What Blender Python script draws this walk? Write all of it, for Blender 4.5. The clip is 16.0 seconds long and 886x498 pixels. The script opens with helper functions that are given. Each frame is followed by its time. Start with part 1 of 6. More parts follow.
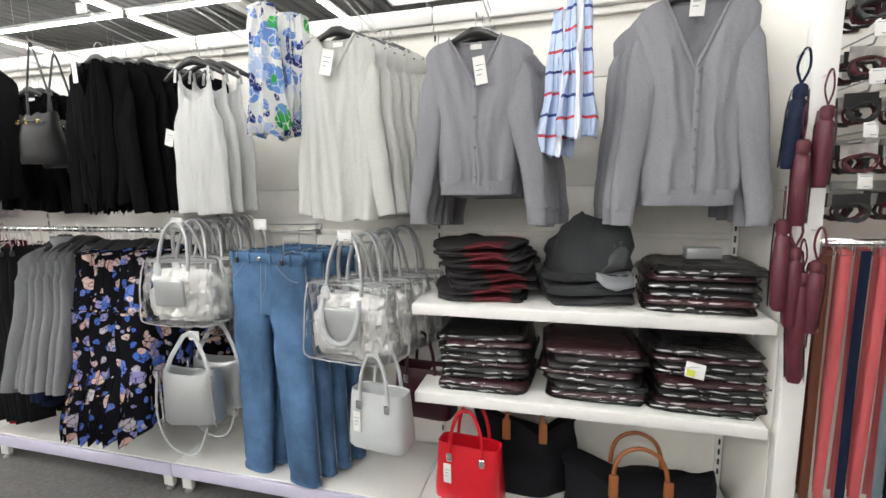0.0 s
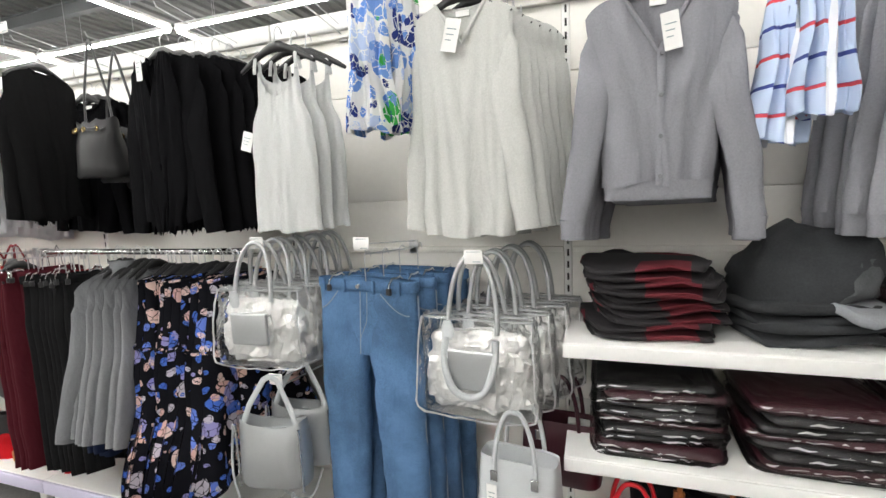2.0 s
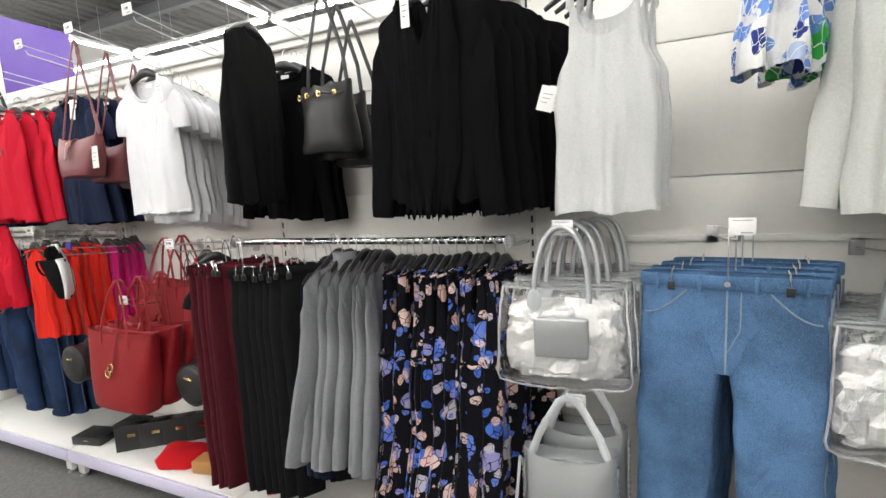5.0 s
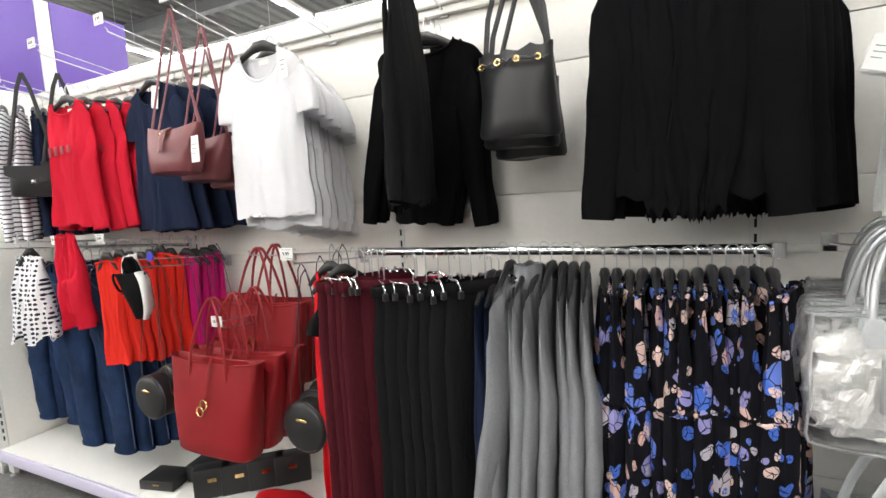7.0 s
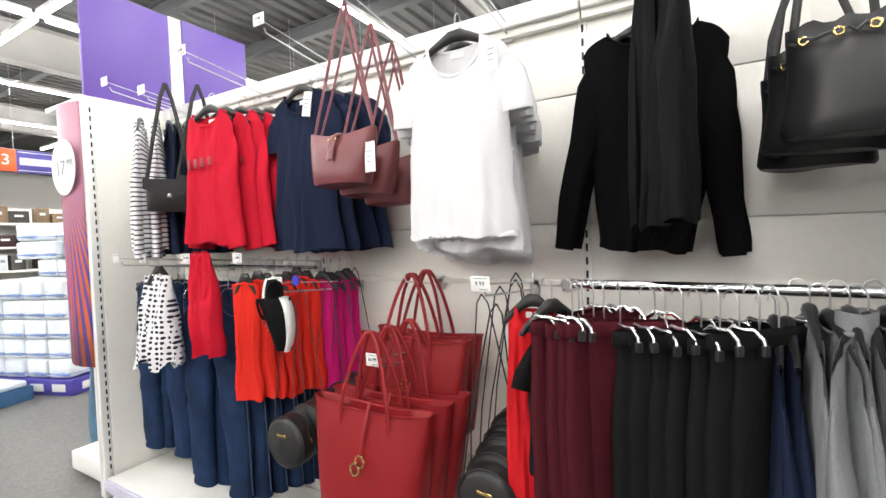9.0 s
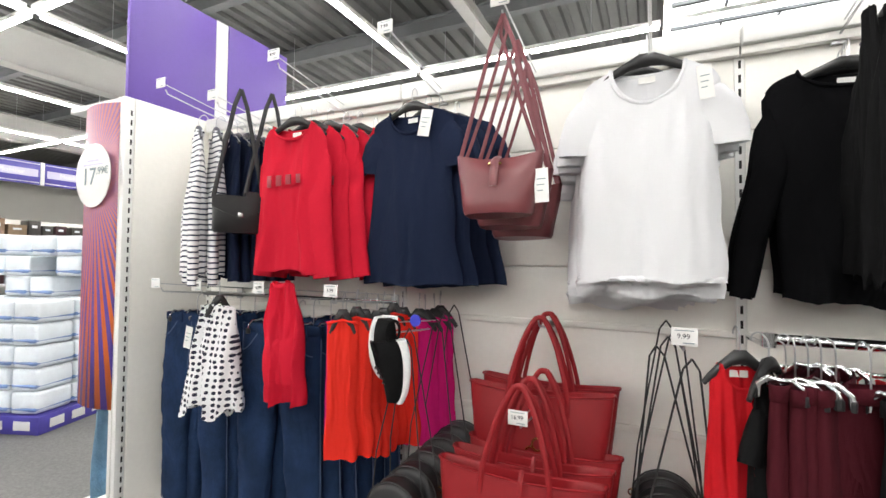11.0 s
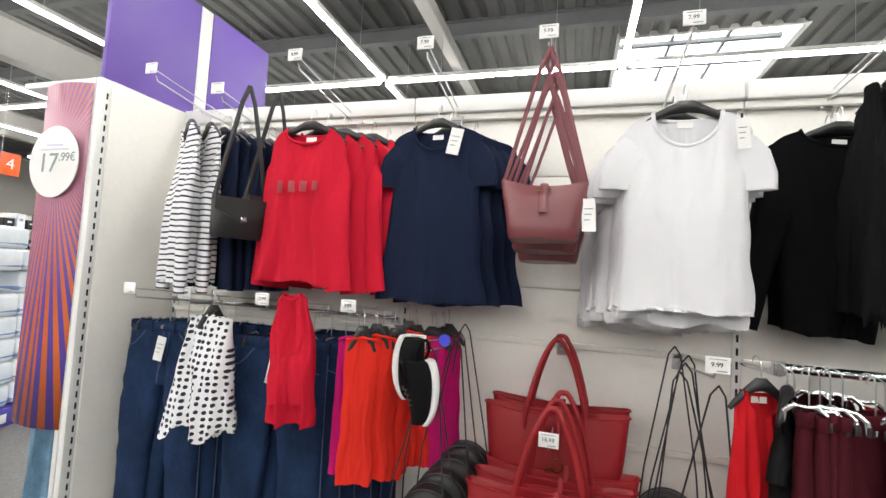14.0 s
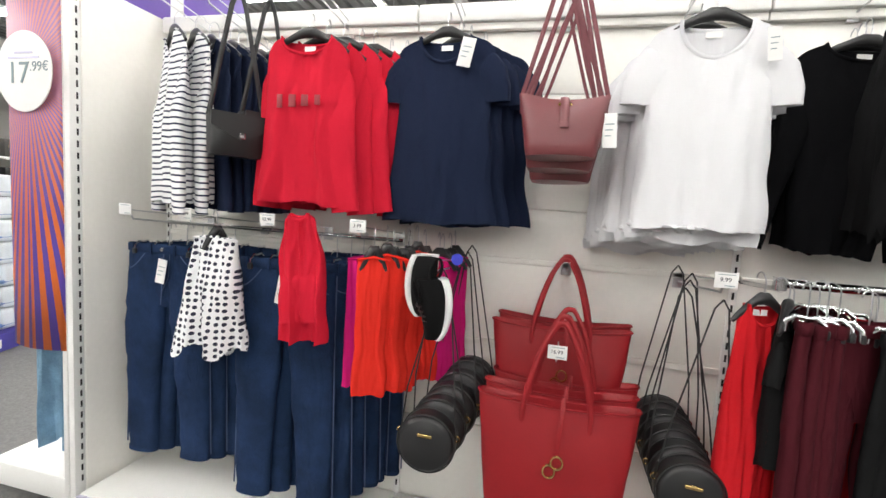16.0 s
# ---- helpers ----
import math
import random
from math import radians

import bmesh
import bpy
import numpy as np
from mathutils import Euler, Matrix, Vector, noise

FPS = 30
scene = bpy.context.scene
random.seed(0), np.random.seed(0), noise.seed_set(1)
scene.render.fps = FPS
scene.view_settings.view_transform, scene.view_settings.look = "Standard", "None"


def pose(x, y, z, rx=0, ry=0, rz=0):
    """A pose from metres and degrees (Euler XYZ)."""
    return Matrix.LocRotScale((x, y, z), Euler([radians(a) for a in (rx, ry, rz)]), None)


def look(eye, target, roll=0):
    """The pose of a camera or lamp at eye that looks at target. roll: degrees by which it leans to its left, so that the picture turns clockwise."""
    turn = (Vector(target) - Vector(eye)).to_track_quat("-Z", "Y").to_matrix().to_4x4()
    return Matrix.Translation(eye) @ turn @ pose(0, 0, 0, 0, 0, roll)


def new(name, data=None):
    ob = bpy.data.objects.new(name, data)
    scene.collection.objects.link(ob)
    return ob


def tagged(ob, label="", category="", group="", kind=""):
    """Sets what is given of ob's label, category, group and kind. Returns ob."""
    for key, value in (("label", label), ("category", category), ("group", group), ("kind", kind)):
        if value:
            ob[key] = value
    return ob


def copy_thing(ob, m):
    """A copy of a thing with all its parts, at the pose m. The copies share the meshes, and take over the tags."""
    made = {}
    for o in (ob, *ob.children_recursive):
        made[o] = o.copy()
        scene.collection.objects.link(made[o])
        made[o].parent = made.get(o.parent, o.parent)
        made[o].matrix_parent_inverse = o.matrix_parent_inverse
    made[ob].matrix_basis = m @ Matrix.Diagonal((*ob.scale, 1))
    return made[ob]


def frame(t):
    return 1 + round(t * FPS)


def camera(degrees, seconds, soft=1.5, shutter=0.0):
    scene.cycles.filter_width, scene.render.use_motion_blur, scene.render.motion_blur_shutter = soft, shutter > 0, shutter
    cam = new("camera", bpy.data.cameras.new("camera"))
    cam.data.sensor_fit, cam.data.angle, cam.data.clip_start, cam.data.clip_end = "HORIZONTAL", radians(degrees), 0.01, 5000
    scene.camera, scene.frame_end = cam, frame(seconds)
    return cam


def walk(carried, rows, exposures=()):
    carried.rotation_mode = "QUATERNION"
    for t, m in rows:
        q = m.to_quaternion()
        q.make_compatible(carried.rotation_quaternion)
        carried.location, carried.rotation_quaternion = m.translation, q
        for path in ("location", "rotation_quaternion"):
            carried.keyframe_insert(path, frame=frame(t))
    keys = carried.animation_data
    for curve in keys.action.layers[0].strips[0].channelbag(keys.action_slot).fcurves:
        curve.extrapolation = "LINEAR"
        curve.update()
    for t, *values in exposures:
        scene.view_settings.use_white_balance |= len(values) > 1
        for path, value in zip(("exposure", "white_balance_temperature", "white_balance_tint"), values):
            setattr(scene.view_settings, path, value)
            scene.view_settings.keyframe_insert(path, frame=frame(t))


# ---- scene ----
cam = camera(89.1, 16.0)
PATH = [
    (0, (0.606, -0.003, 1.59), (0.096, 1.908, 1.296), -1.1),
    (0.5, (0.522, 0.065, 1.596), (-0.075, 1.951, 1.303), -1.7),
    (1, (0.407, 0.196, 1.613), (-0.247, 2.064, 1.329), -3.1),
    (1.5, (0.29, 0.269, 1.602), (-0.442, 2.11, 1.33), -3.0),
    (2, (0.099, 0.295, 1.586), (-0.535, 2.175, 1.339), -2.6),
    (2.5, (-0.081, 0.287, 1.596), (-0.689, 2.175, 1.343), -3.5),
    (3, (-0.236, 0.306, 1.59), (-0.954, 2.151, 1.307), -2.8),
    (3.5, (-0.428, 0.339, 1.569), (-1.284, 2.122, 1.268), -3.8),
    (4, (-0.57, 0.376, 1.56), (-1.51, 2.112, 1.241), -3.4),
    (4.5, (-0.721, 0.369, 1.544), (-1.591, 2.144, 1.242), -2.3),
    (5, (-0.937, 0.32, 1.553), (-1.722, 2.142, 1.301), -3.1),
    (5.2, (-1.018, 0.305, 1.549), (-1.808, 2.128, 1.314), -3.6),
    (7.3, (-1.76, 0.432, 1.541), (-2.572, 2.25, 1.355), -3.0),
    (7.5, (-1.814, 0.414, 1.549), (-2.601, 2.246, 1.386), -2.9),
    (8, (-1.973, 0.404, 1.549), (-2.757, 2.235, 1.369), -2.0),
    (8.5, (-2.14, 0.457, 1.545), (-3.049, 2.233, 1.414), -2.8),
    (9, (-2.294, 0.483, 1.542), (-3.294, 2.213, 1.47), -1.9),
    (9.5, (-2.477, 0.42, 1.55), (-3.435, 2.174, 1.49), -1.4),
    (9.7, (-2.559, 0.376, 1.558), (-3.513, 2.132, 1.498), -2.0),
    (11.8, (-3.067, 0.351, 1.593), (-3.83, 2.189, 1.792), 1.9),
    (12, (-3.093, 0.328, 1.606), (-3.837, 2.171, 1.832), 1.8),
    (12.5, (-3.171, 0.267, 1.607), (-3.872, 2.127, 1.829), 2.9),
    (13, (-3.212, 0.252, 1.595), (-3.847, 2.137, 1.802), 2.8),
    (13.5, (-3.242, 0.246, 1.594), (-3.838, 2.149, 1.753), 3.3),
    (14, (-3.266, 0.246, 1.593), (-3.827, 2.162, 1.708), 3.4),
    (14.5, (-3.287, 0.243, 1.583), (-3.818, 2.168, 1.691), 4.3),
    (15, (-3.316, 0.239, 1.576), (-3.782, 2.183, 1.641), 5.3),
    (15.5, (-3.339, 0.237, 1.558), (-3.794, 2.184, 1.508), 4.6),
    (16, (-3.364, 0.239, 1.547), (-3.834, 2.174, 1.362), 3.5),
]
walk(cam, [(t, look(eye, target, roll)) for t, eye, target, roll in PATH],
     exposures=[(0, 0.83), (6, 0.81), (8.5, 0.98), (9.5, 0.88), (12, 0.62), (14.5, 0.58), (16, 0.72)])

# ---- world and light ----
world = bpy.data.worlds.new("world")
scene.world = world
world.use_nodes = True
world.node_tree.nodes["Background"].inputs["Color"].default_value = (0.8, 0.85, 0.9, 1)
world.node_tree.nodes["Background"].inputs["Strength"].default_value = 0.25
TUBE_POWER = 27.0       # glow of the light lines
SKY_POWER = 3.0         # glow of the daylight above the roof light
R = random.Random(7)


# ---- materials ----
def nodes_of(m):
    m.use_nodes = True
    nt = m.node_tree
    return nt, nt.nodes["Principled BSDF"]


def node(nt, kind, **inputs):
    n = nt.nodes.new(kind)
    for k, v in inputs.items():
        n.inputs[k.replace("_", " ")].default_value = v
    return n


def coords(nt, shift=0.0):
    """Object coordinates, moved at random from object to object."""
    tc = node(nt, "ShaderNodeTexCoord")
    if not shift:
        return tc.outputs["Object"]
    info = node(nt, "ShaderNodeObjectInfo")
    mul = node(nt, "ShaderNodeMath")
    mul.operation = "MULTIPLY"
    mul.inputs[1].default_value = shift
    add = node(nt, "ShaderNodeVectorMath")
    add.operation = "ADD"
    nt.links.new(info.outputs["Random"], mul.inputs[0])
    nt.links.new(tc.outputs["Object"], add.inputs[0])
    nt.links.new(mul.outputs[0], add.inputs[1])
    return add.outputs[0]


def ramp(nt, source, stops, constant=False):
    r = node(nt, "ShaderNodeValToRGB")
    if constant:
        r.color_ramp.interpolation = "CONSTANT"
    el = r.color_ramp.elements
    while len(el) < len(stops):
        el.new(0.5)
    for e, (p, c) in zip(el, stops):
        e.position, e.color = p, (*c, 1)
    nt.links.new(source, r.inputs[0])
    return r.outputs[0]


def shade(c, k):
    return tuple(min(1, a * k) for a in c)


def surface(name, col, rough=0.6, metal=0.0, var=0.12, scale=6.0, fine=0.0, bump=0.1, sheen=0.0, coat=0.0, dist=0.003):
    """Plain surface: colour varied at a large and a small scale, with fine relief."""
    m = bpy.data.materials.new(name)
    nt, b = nodes_of(m)
    co = coords(nt, 5.0)
    n1 = node(nt, "ShaderNodeTexNoise", Scale=scale, Detail=5.0, Roughness=0.6)
    n2 = node(nt, "ShaderNodeTexNoise", Scale=fine or scale * 30, Detail=3.0)
    nt.links.new(co, n1.inputs["Vector"])
    nt.links.new(co, n2.inputs["Vector"])
    mix = node(nt, "ShaderNodeMath")
    mix.operation = "MULTIPLY_ADD"
    mix.inputs[1].default_value = 0.35
    nt.links.new(n2.outputs[0], mix.inputs[0])
    half = node(nt, "ShaderNodeMath")
    half.operation = "MULTIPLY"
    half.inputs[1].default_value = 0.65
    nt.links.new(n1.outputs[0], half.inputs[0])
    nt.links.new(half.outputs[0], mix.inputs[2])
    nt.links.new(ramp(nt, mix.outputs[0], [(0.3, shade(col, 1 - var)), (0.7, shade(col, 1 + var))]), b.inputs["Base Color"])
    b.inputs["Roughness"].default_value = rough
    b.inputs["Metallic"].default_value = metal
    b.inputs["Sheen Weight"].default_value = sheen
    b.inputs["Coat Weight"].default_value = coat
    if bump:
        bp = node(nt, "ShaderNodeBump", Strength=bump, Distance=dist)
        nt.links.new(mix.outputs[0], bp.inputs["Height"])
        nt.links.new(bp.outputs[0], b.inputs["Normal"])
    return m


def fabric(name, col, var=0.15, weave=500.0, wrinkle=7.0, bump=0.15, sheen=0.0, melange=0.0):
    """Cloth: soft wrinkles, thread relief and, where it is melange, mottled threads."""
    m = surface(name, col, rough=0.92, var=var * 0.4 + melange * 0.6, scale=weave * 0.35, fine=weave * (0.4 if melange else 1), bump=0, sheen=sheen)
    nt = m.node_tree
    b = nt.nodes["Principled BSDF"]
    b.inputs["Specular IOR Level"].default_value = 0.12
    st = node(nt, "ShaderNodeMapping")
    st.inputs["Scale"].default_value = (1.0, 1.0, 0.42)
    big = node(nt, "ShaderNodeTexNoise", Scale=wrinkle * 1.6, Detail=3.0, Roughness=0.55, Distortion=0.6)
    thread = node(nt, "ShaderNodeTexNoise", Scale=weave, Detail=2.0)
    co = coords(nt, 5.0)
    nt.links.new(co, st.inputs[0])
    nt.links.new(st.outputs[0], big.inputs["Vector"])
    nt.links.new(co, thread.inputs["Vector"])
    b1 = node(nt, "ShaderNodeBump", Strength=bump * 2.0, Distance=0.035)
    b2 = node(nt, "ShaderNodeBump", Strength=0.35, Distance=0.002)
    nt.links.new(big.outputs[0], b1.inputs["Height"])
    nt.links.new(thread.outputs[0], b2.inputs["Height"])
    nt.links.new(b1.outputs[0], b2.inputs["Normal"])
    nt.links.new(b2.outputs[0], b.inputs["Normal"])
    return m


def leather(name, col, rough=0.42, bump=0.15):
    return surface(name, col, rough=rough, var=0.1, scale=5, fine=260, bump=bump, dist=0.002)


def denim(name, col):
    m = bpy.data.materials.new(name)
    nt, b = nodes_of(m)
    co = coords(nt, 3.0)
    n1 = node(nt, "ShaderNodeTexNoise", Scale=5.0, Detail=7.0, Roughness=0.6)
    n2 = node(nt, "ShaderNodeTexNoise", Scale=900.0, Detail=1.0)
    st = node(nt, "ShaderNodeMapping")
    st.inputs["Scale"].default_value = (1, 1, 0.35)
    nt.links.new(co, n1.inputs["Vector"])
    nt.links.new(co, st.inputs[0])
    nt.links.new(st.outputs[0], n2.inputs["Vector"])
    add = node(nt, "ShaderNodeMath")
    add.operation = "ADD"
    nt.links.new(n1.outputs[0], add.inputs[0])
    nt.links.new(n2.outputs[0], add.inputs[1])
    half = node(nt, "ShaderNodeMath")
    half.operation = "MULTIPLY"
    half.inputs[1].default_value = 0.5
    nt.links.new(add.outputs[0], half.inputs[0])
    nt.links.new(ramp(nt, half.outputs[0], [(0.38, shade(col, 0.62)), (0.5, shade(col, 1.12)), (0.62, shade(col, 1.75))]), b.inputs["Base Color"])
    b.inputs["Roughness"].default_value = 0.9
    b.inputs["Specular IOR Level"].default_value = 0.15
    crease = node(nt, "ShaderNodeTexNoise", Scale=11.0, Detail=4.0, Roughness=0.6, Distortion=1.0)
    nt.links.new(st.outputs[0], crease.inputs["Vector"])
    b0 = node(nt, "ShaderNodeBump", Strength=0.4, Distance=0.03)
    nt.links.new(crease.outputs[0], b0.inputs["Height"])
    bp = node(nt, "ShaderNodeBump", Strength=0.3, Distance=0.004)
    nt.links.new(add.outputs[0], bp.inputs["Height"])
    nt.links.new(b0.outputs[0], bp.inputs["Normal"])
    nt.links.new(bp.outputs[0], b.inputs["Normal"])
    return m


def floral(name, ground, petals, scale, size, shift=3.0, ring=None):
    """Printed cloth: flower heads with petals, in several colours, over a ground colour."""
    m = bpy.data.materials.new(name)
    nt, b = nodes_of(m)
    co = coords(nt, shift)
    warp = node(nt, "ShaderNodeTexNoise", Scale=scale * 1.3, Detail=2.0)
    nt.links.new(co, warp.inputs["Vector"])
    mixv = node(nt, "ShaderNodeVectorMath")
    mixv.operation = "MULTIPLY_ADD"
    mixv.inputs[1].default_value = (0.5 / scale,) * 3
    nt.links.new(warp.outputs["Color"], mixv.inputs[0])
    nt.links.new(co, mixv.inputs[2])
    last = None
    for k, (s, r) in enumerate(((scale, size), (scale * 1.9, size * 0.9))):
        vo = node(nt, "ShaderNodeTexVoronoi", Scale=s)
        nt.links.new(mixv.outputs[0], vo.inputs["Vector"])
        petal = node(nt, "ShaderNodeTexVoronoi", Scale=s * 2.7)
        petal.feature = "DISTANCE_TO_EDGE"
        nt.links.new(mixv.outputs[0], petal.inputs["Vector"])
        inside = node(nt, "ShaderNodeMath")
        inside.operation = "LESS_THAN"
        inside.inputs[1].default_value = r
        nt.links.new(vo.outputs["Distance"], inside.inputs[0])
        vein = node(nt, "ShaderNodeMath")
        vein.operation = "GREATER_THAN"
        vein.inputs[1].default_value = 0.035
        nt.links.new(petal.outputs[0], vein.inputs[0])
        mask = node(nt, "ShaderNodeMath")
        mask.operation = "MULTIPLY"
        nt.links.new(inside.outputs[0], mask.inputs[0])
        nt.links.new(vein.outputs[0], mask.inputs[1])
        sep = node(nt, "ShaderNodeSeparateColor")
        nt.links.new(vo.outputs["Color"], sep.inputs[0])
        stops = [(i / len(petals), c) for i, c in enumerate(petals)]
        col = ramp(nt, sep.outputs[k], stops, True)
        mx = node(nt, "ShaderNodeMix")
        mx.data_type = "RGBA"
        nt.links.new(mask.outputs[0], mx.inputs["Factor"])
        if last is None:
            mx.inputs["A"].default_value = (*ground, 1)
            mx.inputs[6].default_value = (*ground, 1)
        else:
            nt.links.new(last, mx.inputs[6])
        nt.links.new(col, mx.inputs[7])
        last = mx.outputs[2]
    nt.links.new(last, b.inputs["Base Color"])
    b.inputs["Roughness"].default_value = 0.85
    b.inputs["Specular IOR Level"].default_value = 0.12
    return m


def dots(name, ground, dot, scale, size):
    m = bpy.data.materials.new(name)
    nt, b = nodes_of(m)
    vo = node(nt, "ShaderNodeTexVoronoi", Scale=scale, Randomness=0.25)
    vo.voronoi_dimensions = "2D"
    tc = node(nt, "ShaderNodeTexCoord")
    sw = node(nt, "ShaderNodeSeparateXYZ")
    cb = node(nt, "ShaderNodeCombineXYZ")
    nt.links.new(tc.outputs["Object"], sw.inputs[0])
    nt.links.new(sw.outputs[0], cb.inputs[0])
    nt.links.new(sw.outputs[2], cb.inputs[1])
    nt.links.new(cb.outputs[0], vo.inputs["Vector"])
    nt.links.new(ramp(nt, vo.outputs["Distance"], [(0, dot), (size, ground)], True), b.inputs["Base Color"])
    b.inputs["Roughness"].default_value = 0.85
    return m


def stripes(name, light, dark, period, share, axis=2, more=None):
    """Stripes across an axis; more: a second set of bands (axis, period, share, colour) for a check."""
    m = bpy.data.materials.new(name)
    nt, b = nodes_of(m)
    co = coords(nt, 0.0)
    warp = node(nt, "ShaderNodeTexNoise", Scale=7.0)
    nt.links.new(co, warp.inputs["Vector"])
    mixv = node(nt, "ShaderNodeVectorMath")
    mixv.operation = "MULTIPLY_ADD"
    mixv.inputs[1].default_value = (0.02, 0.02, 0.02)
    nt.links.new(warp.outputs["Color"], mixv.inputs[0])
    nt.links.new(co, mixv.inputs[2])
    sp = node(nt, "ShaderNodeSeparateXYZ")
    nt.links.new(mixv.outputs[0], sp.inputs[0])

    def bands(ax, per):
        a = node(nt, "ShaderNodeMath")
        a.operation = "DIVIDE"
        a.inputs[1].default_value = per
        f = node(nt, "ShaderNodeMath")
        f.operation = "FRACT"
        nt.links.new(sp.outputs[ax], a.inputs[0])
        nt.links.new(a.outputs[0], f.inputs[0])
        return f.outputs[0]

    last = ramp(nt, bands(axis, period), [(0, dark), (share, light)], True)
    for ax, per, sh, c in more or ():
        mx = node(nt, "ShaderNodeMix")
        mx.data_type = "RGBA"
        nt.links.new(ramp(nt, bands(ax, per), [(0, (1, 1, 1)), (sh, (0, 0, 0))], True), mx.inputs["Factor"])
        nt.links.new(last, mx.inputs[6])
        mx.inputs[7].default_value = (*c, 1)
        last = mx.outputs[2]
    nt.links.new(last, b.inputs["Base Color"])
    b.inputs["Roughness"].default_value = 0.9
    return m


def clear_plastic(name, tint=(1, 1, 1), gloss=0.25, crinkle=0.6, scale=14.0, ior=1.5, rough=0.1):
    m = bpy.data.materials.new(name)
    m.use_nodes = True
    nt = m.node_tree
    nt.nodes.clear()
    out = node(nt, "ShaderNodeOutputMaterial")
    tr = node(nt, "ShaderNodeBsdfTransparent", Color=(*tint, 1))
    gl = node(nt, "ShaderNodeBsdfGlossy", Color=(1, 1, 1, 1), Roughness=rough)
    mx = node(nt, "ShaderNodeMixShader")
    n = node(nt, "ShaderNodeTexNoise", Scale=scale, Detail=4.0, Roughness=0.7, Distortion=1.2)
    nt.links.new(coords(nt, 4.0), n.inputs["Vector"])
    bp = node(nt, "ShaderNodeBump", Strength=crinkle, Distance=0.03)
    nt.links.new(n.outputs[0], bp.inputs["Height"])
    nt.links.new(bp.outputs[0], gl.inputs["Normal"])
    fr = node(nt, "ShaderNodeFresnel", IOR=ior)
    add = node(nt, "ShaderNodeMath")
    add.operation = "ADD"
    add.inputs[1].default_value = gloss * 0.3
    nt.links.new(fr.outputs[0], add.inputs[0])
    nt.links.new(add.outputs[0], mx.inputs[0])
    nt.links.new(tr.outputs[0], mx.inputs[1])
    nt.links.new(gl.outputs[0], mx.inputs[2])
    nt.links.new(mx.outputs[0], out.inputs[0])
    return m


def glow(name, col, power):
    m = bpy.data.materials.new(name)
    nt, b = nodes_of(m)
    b.inputs["Base Color"].default_value = (0.9, 0.9, 0.9, 1)
    b.inputs["Emission Color"].default_value = (*col, 1)
    b.inputs["Emission Strength"].default_value = power
    return m


def sun_rays(name, orange, purple, fade):
    """Printed banner: rays in two colours from a point behind the price disc, paler at the top."""
    m = bpy.data.materials.new(name)
    nt, b = nodes_of(m)
    tc = node(nt, "ShaderNodeTexCoord")
    sp = node(nt, "ShaderNodeSeparateXYZ")
    nt.links.new(tc.outputs["Object"], sp.inputs[0])
    at = node(nt, "ShaderNodeMath")
    at.operation = "ARCTAN2"
    nt.links.new(sp.outputs[0], at.inputs[0])
    nt.links.new(sp.outputs[2], at.inputs[1])
    mul = node(nt, "ShaderNodeMath")
    mul.operation = "MULTIPLY"
    mul.inputs[1].default_value = 16.0
    fr = node(nt, "ShaderNodeMath")
    fr.operation = "FRACT"
    nt.links.new(at.outputs[0], mul.inputs[0])
    nt.links.new(mul.outputs[0], fr.inputs[0])
    rays = ramp(nt, fr.outputs[0], [(0, orange), (0.5, purple)], True)
    mr = node(nt, "ShaderNodeMapRange")
    mr.inputs["From Min"].default_value = -0.62
    mr.inputs["From Max"].default_value = 0.1
    mr.inputs["To Max"].default_value = 0.5
    nt.links.new(sp.outputs[2], mr.inputs[0])
    mx = node(nt, "ShaderNodeMix")
    mx.data_type = "RGBA"
    nt.links.new(mr.outputs[0], mx.inputs["Factor"])
    nt.links.new(rays, mx.inputs[6])
    mx.inputs[7].default_value = (*fade, 1)
    nt.links.new(mx.outputs[2], b.inputs["Base Color"])
    b.inputs["Roughness"].default_value = 0.4
    return m


WALLPAINT = surface("cream_steel_panel", (0.88, 0.86, 0.81), rough=0.45, var=0.04, scale=1.5, bump=0.04)
SHELFWHITE = surface("white_enamel", (0.84, 0.835, 0.81), rough=0.35, var=0.04, scale=3, bump=0.03)
LILAC = surface("lilac_price_strip", (0.60, 0.57, 0.72), rough=0.3, var=0.05, scale=5, bump=0.02)
DARKSLOT = surface("slot_shadow", (0.02, 0.02, 0.02), rough=0.9, bump=0)
FLOORM = surface("speckled_grey_floor", (0.145, 0.142, 0.138), rough=0.6, var=0.42, scale=60, fine=420, bump=0.15)
CHROME = surface("chrome", (0.75, 0.75, 0.76), rough=0.16, metal=1.0, var=0.05, bump=0.0)
WIRE = surface("zinc_wire", (0.62, 0.62, 0.63), rough=0.3, metal=1.0, var=0.05, bump=0.0)
DECKM = surface("galvanised_roof_deck", (0.17, 0.17, 0.165), rough=0.5, metal=0.25, var=0.16, scale=1.2, fine=40, bump=0.05)
BEAMM = surface("grey_steel_beam", (0.17, 0.175, 0.18), rough=0.55, var=0.1, scale=2, bump=0.05)
PALEBEAM = surface("pale_steel_girder", (0.50, 0.49, 0.47), rough=0.55, var=0.08, scale=2, bump=0.05)
TUBE = glow("light_line_diffuser", (1.0, 0.985, 0.95), TUBE_POWER)
SKYPANE = glow("daylight_pane", (0.93, 0.97, 1.0), SKY_POWER)
PURPLE = surface("purple_sign_board", (0.16, 0.09, 0.42), rough=0.45, var=0.05, scale=2, bump=0.02)
PAPER = surface("white_card", (0.82, 0.81, 0.79), rough=0.5, var=0.03, bump=0.02)
INK = surface("dark_print", (0.06, 0.06, 0.07), rough=0.6, var=0.1, bump=0)
